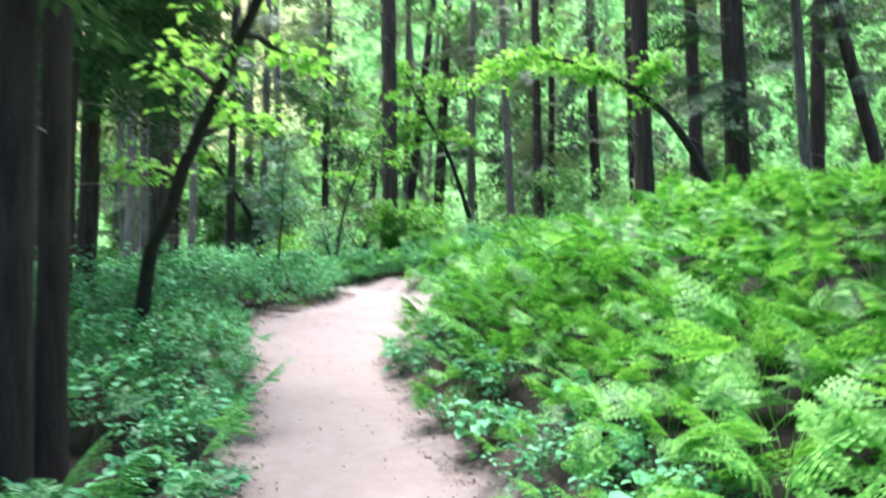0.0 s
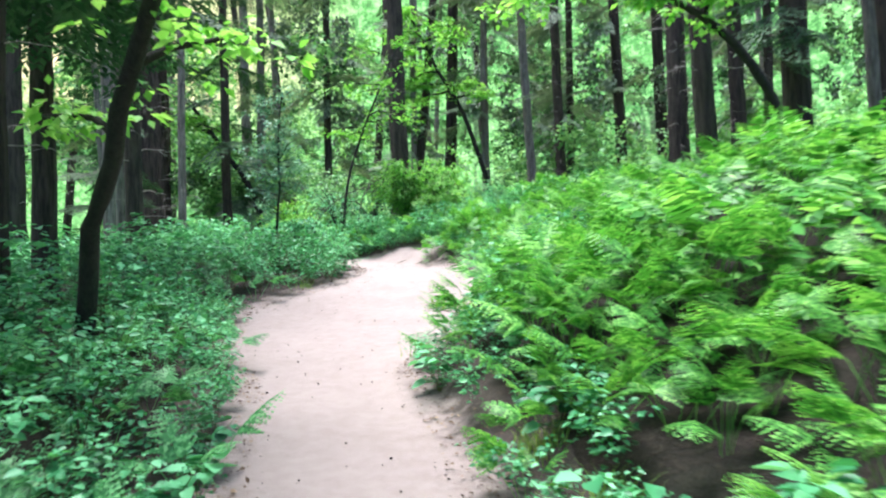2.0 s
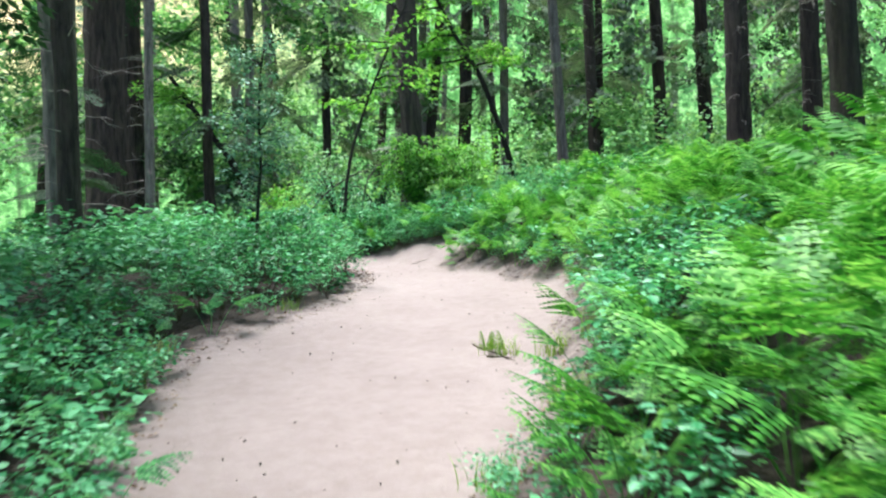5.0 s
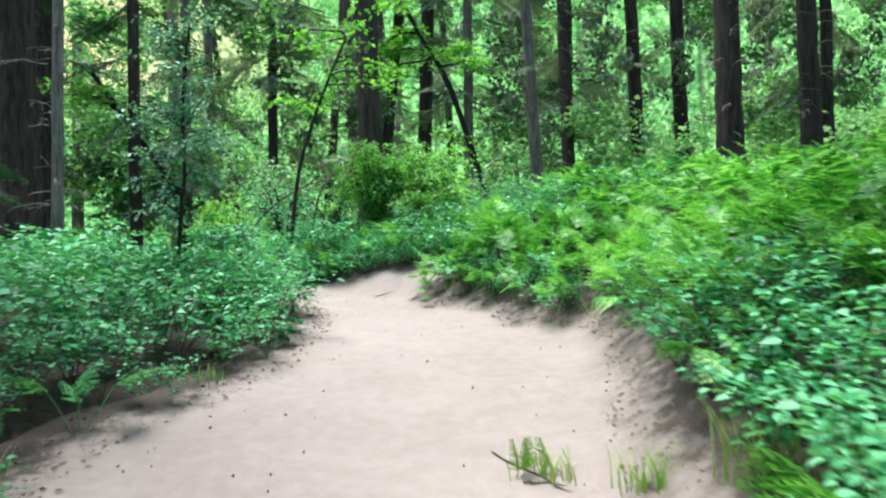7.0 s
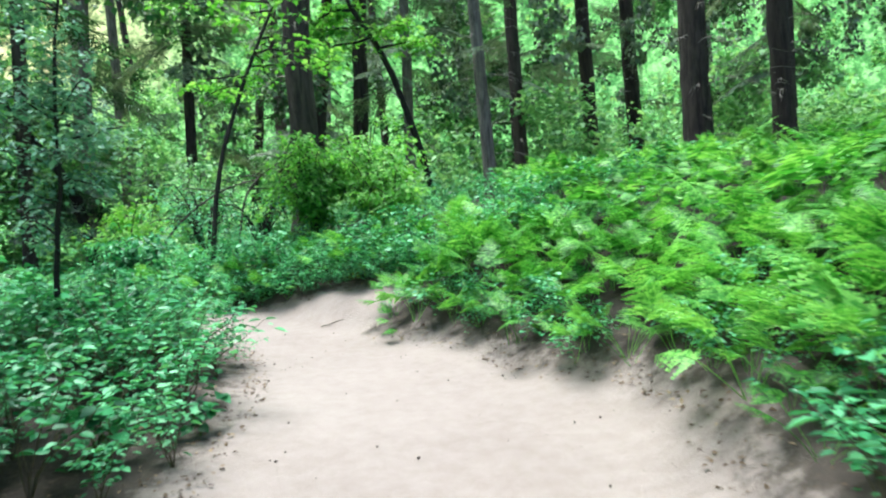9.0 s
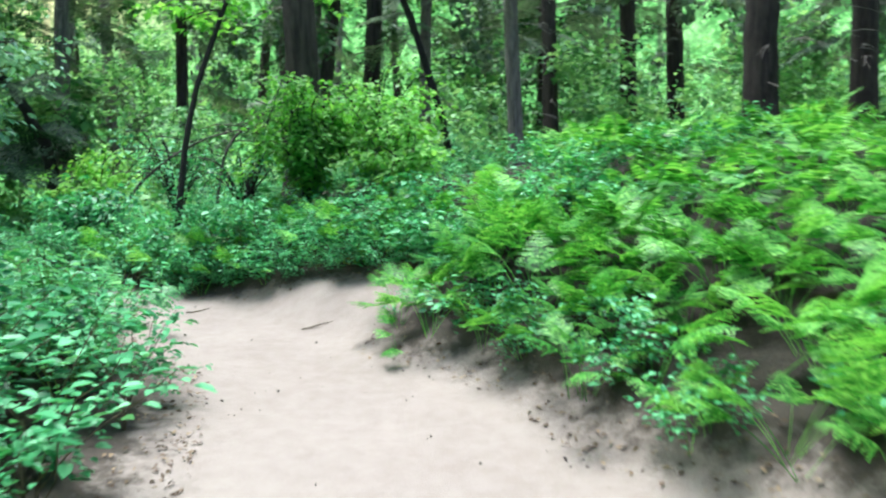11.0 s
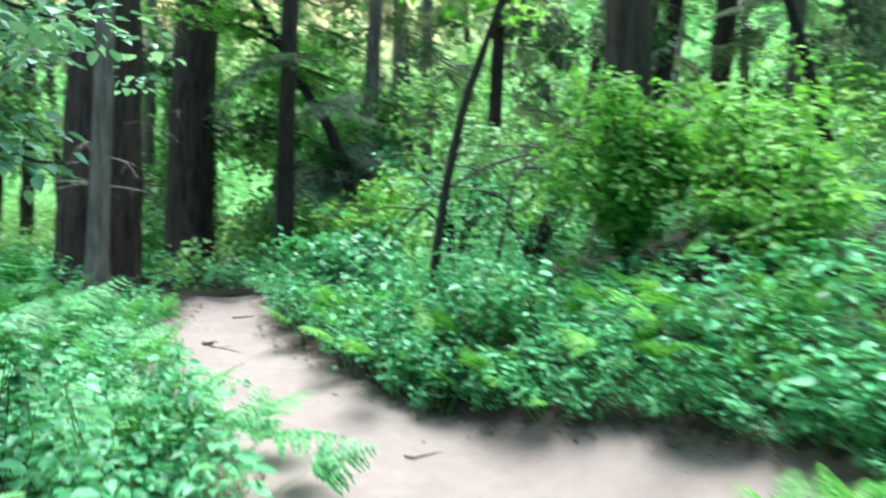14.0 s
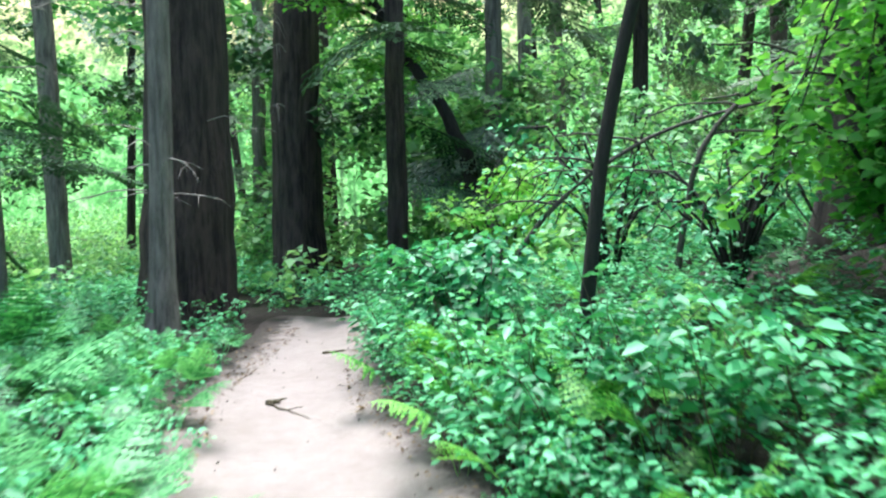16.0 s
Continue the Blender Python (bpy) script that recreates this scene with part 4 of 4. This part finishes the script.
for x, y in thick:
    shrub(x, y, frng.uniform(0.7, 1.05), frng, SHRUBS, "dark green leafy shrub hanging over the bank's foot", "shrubs beside the path")
BROADLEAF = "leafy plant with large pale green leaves"
for x, y in spread_out(frng, 10, 17.3, 21.0, 1, 0.3, 3.0, 0.6) + spread_out(frng, 12, 2.5, 11, 1, 0.1, 0.6, 0.5) + spread_out(frng, 16, 2.5, 21, -1, 0.1, 0.8, 0.5):
    shrub(x, y, frng.uniform(0.4, 0.8), frng, BROAD, BROADLEAF, "broad-leaved plants")
pieces = []
for x, y in spread_out(frng, 190, 1.8, 22.5, -1, 0.05, 2.2, 0.18) + spread_out(frng, 150, 17.6, 23.5, 1, 0.05, 2.4, 0.2) + spread_out(frng, 80, 2.5, 17.6, 1, 0.03, 0.7, 0.18) + spread_out(frng, 34, 17.7, 19.6, 1, 0.0, 0.3, 0.11):
    q = EDGE[int(frng.integers(len(EDGE)))]
    m = Matrix.Translation((x, y, ground_at(x, y))) @ Euler((0, 0, frng.random() * 6.283)).to_matrix().to_4x4() @ Matrix.Scale(frng.uniform(0.3, 0.75), 4)
    pieces.append((turned(q[0], m), q[1]))
verge = [(frng.uniform(-24, -9), frng.uniform(-4, 26)) for k in range(260)] + [(frng.uniform(-10, -1.6), frng.uniform(-5, 1.2)) for k in range(120)] + [(frng.uniform(-7.6, -5.0), frng.uniform(23.8, 25.6)) for k in range(16)]
for x, y in verge + spread_out(frng, 560, 1.0, 27.0, -1, 1.9, 8.5, 0.3) + [p for p in spread_out(frng, 200, 18.8, 27, 1, 2.0, 6.0, 0.34)]:
    q = FARSHRUB[int(frng.integers(len(FARSHRUB)))]
    m = Matrix.Translation((x, y, ground_at(x, y))) @ Euler((0, 0, frng.random() * 6.283)).to_matrix().to_4x4() @ Matrix.Scale(frng.uniform(0.75, 1.05) * taller(x, y), 4)
    pieces.append((turned(q[0], m), q[1]))
tagged(new("undergrowth", mesh_of("undergrowth", *joined(pieces), SHRUB)), "blue-green shrubs covering the forest floor", "shrubs", kind="stuff")

# ---- litter, twigs and tufts along the path ----
lrng = np.random.default_rng(31)
n = 5200
y = lrng.uniform(2, 23.5, n)
side = lrng.random(n) < 0.5
off = np.abs(lrng.normal(size=n)) * 0.28 - 0.12
x = np.where(side, right_edge(y) + off, left_edge(y) - off)
z = ground_z(x, y) + 0.012
v, t = leaves_at(np.column_stack([x, y, z]), unit(lrng, n, 0.15), np.array([0, 0, 1.0]) + lrng.normal(size=(n, 3)) * 0.3, lrng.uniform(0.012, 0.045, n), 0.3, 0.12)
tagged(new("leaf_litter", mesh_of("leaf_litter", v, t, DRY)), "dry brown fallen leaves along the path's edges", "leaf litter", kind="stuff")
n = 900
y = lrng.uniform(3, 23, n)
f = lrng.random(n)
f = np.where(lrng.random(n) < 0.7, np.where(f < 0.5, f * 0.3, 1 - (1 - f) * 0.3), f)
x = left_edge(y) + (right_edge(y) - left_edge(y)) * f
yy = lrng.uniform(8.8, 13.6, 420)
y, x = np.concatenate([y, yy]), np.concatenate([x, right_edge(yy) + 0.12 + lrng.normal(size=420) * 0.15])
pieces = []
for px, py_, pz, r in zip(x, y, ground_z(x, y), np.concatenate([lrng.uniform(0.003, 0.011, n), lrng.uniform(0.004, 0.011, 420)])):
    q = unit(lrng, 6) * r
    q = np.array([(r, 0, 0), (-r, 0, 0), (0, r, 0), (0, -r, 0), (0, 0, r * 0.7), (0, 0, -r)]) * lrng.uniform(0.6, 1.3, (6, 3)) + (px, py_, pz - 0.012)
    pieces.append((q, np.array([(0, 2, 4), (2, 1, 4), (1, 3, 4), (3, 0, 4), (2, 0, 5), (1, 2, 5), (3, 1, 5), (0, 3, 5)])))
tagged(new("grit", mesh_of("grit", *joined(pieces), SOIL)), "small dark stones and crumbs of earth on the sand", "grit", kind="stuff")


def stick(x0, y0, x1, y1, r, label, seed):
    rng = np.random.default_rng(seed)
    f = np.linspace(0, 1, 8)
    px, py_ = x0 + (x1 - x0) * f, y0 + (y1 - y0) * f
    p = np.column_stack([px, py_, ground_z(px, py_) + r * 0.4 - 0.02])
    p[1:-1, :2] += rng.normal(size=(6, 2)) * 0.012
    p = p - np.array([x0, y0, 0])
    s = tagged(new("fallen_twig"), label, "twig", "twigs on the path")
    s.location = (x0, y0, 0)
    part("shaft", mesh_of("shaft", *tube(p, np.linspace(r, r * 0.5, 8), 6, 0.3, rng), STEM, True), s)
    q = p[3]
    part("side_shoot", mesh_of("side_shoot", *tube([q, q + (0.05, 0.04, 0.012), q + (0.09, 0.05, 0.018)], [r * 0.5, r * 0.4, r * 0.2], 5), STEM, True), s)


stick(-4.95, 20.58, -4.5, 20.42, 0.008, "thin dark twig lying across the sandy path", 1)
stick(-3.2, 19.5, -3.05, 19.56, 0.016, "short stubby piece of dark bark on the path", 2)
stick(-2.36, 18.63, -2.1, 18.74, 0.007, "pale twig at the path's edge", 3)
stick(-1.3, 17.84, -1.05, 17.78, 0.006, "thin dry twig on trampled sand", 4)
stick(-0.5, 11.63, -0.05, 10.85, 0.007, "long dry stalk lying at the path's edge", 5)
stick(-0.4, 11.25, -0.2, 11.2, 0.006, "thin dry twig on trampled sand", 6)
stick(-5.65, 22.15, -5.4, 22.22, 0.012, "dark root showing through the sand", 7)
stick(-4.95, 20.6, -4.9, 20.63, 0.02, "lump of dark bark beside a twig on the path", 8)


def grass_tuft(x, y, n, height, seed, label="tuft of thin yellow-green grass at the path's edge"):
    rng = np.random.default_rng(seed)
    tuft = tagged(new("grass_tuft"), label, "grass", "grass tufts")
    tuft.location = (x, y, ground_at(x, y) - 0.01)
    pieces = []
    for k in range(n):
        a = rng.random() * 6.283
        b = rng.normal(size=2) * 0.07
        hgt = height * (0.5 + 0.6 * rng.random())
        f = np.linspace(0, 1, 5)
        p = np.column_stack([b[0] + np.cos(a) * 0.5 * hgt * f ** 2, b[1] + np.sin(a) * 0.5 * hgt * f ** 2, hgt * (f - 0.25 * f ** 2)])
        w = np.array([-math.sin(a), math.cos(a), 0]) * 0.004
        vv = np.concatenate([p - w * (1.05 - f)[:, None], p + w * (1.05 - f)[:, None]])
        tt = [(i, i + 1, i + 6) for i in range(4)] + [(i, i + 6, i + 5) for i in range(4)]
        pieces.append((vv, np.array(tt)))
    part("foliage", mesh_of("foliage", *joined(pieces), GRASS), tuft)


for k, (x, y, n, hgt) in enumerate([(0.34, 10.35, 90, 0.4), (-0.02, 9.65, 90, 0.35), (0.5, 9.9, 80, 0.4), (-0.25, 11.25, 40, 0.22), (-0.4, 18.75, 90, 0.35), (-0.15, 18.7, 60, 0.3), (0.1, 10.9, 70, 0.3), (-0.45, 8.9, 60, 0.25),
                                    (-2.9, 10.6, 60, 0.25), (-3.0, 11.4, 50, 0.25), (0.25, 6.2, 80, 0.3), (0.5, 5.4, 70, 0.3), (-2.3, 12.9, 40, 0.2), (-0.9, 18.75, 50, 0.25)]):
    grass_tuft(x, y, n, hgt, 400 + k)
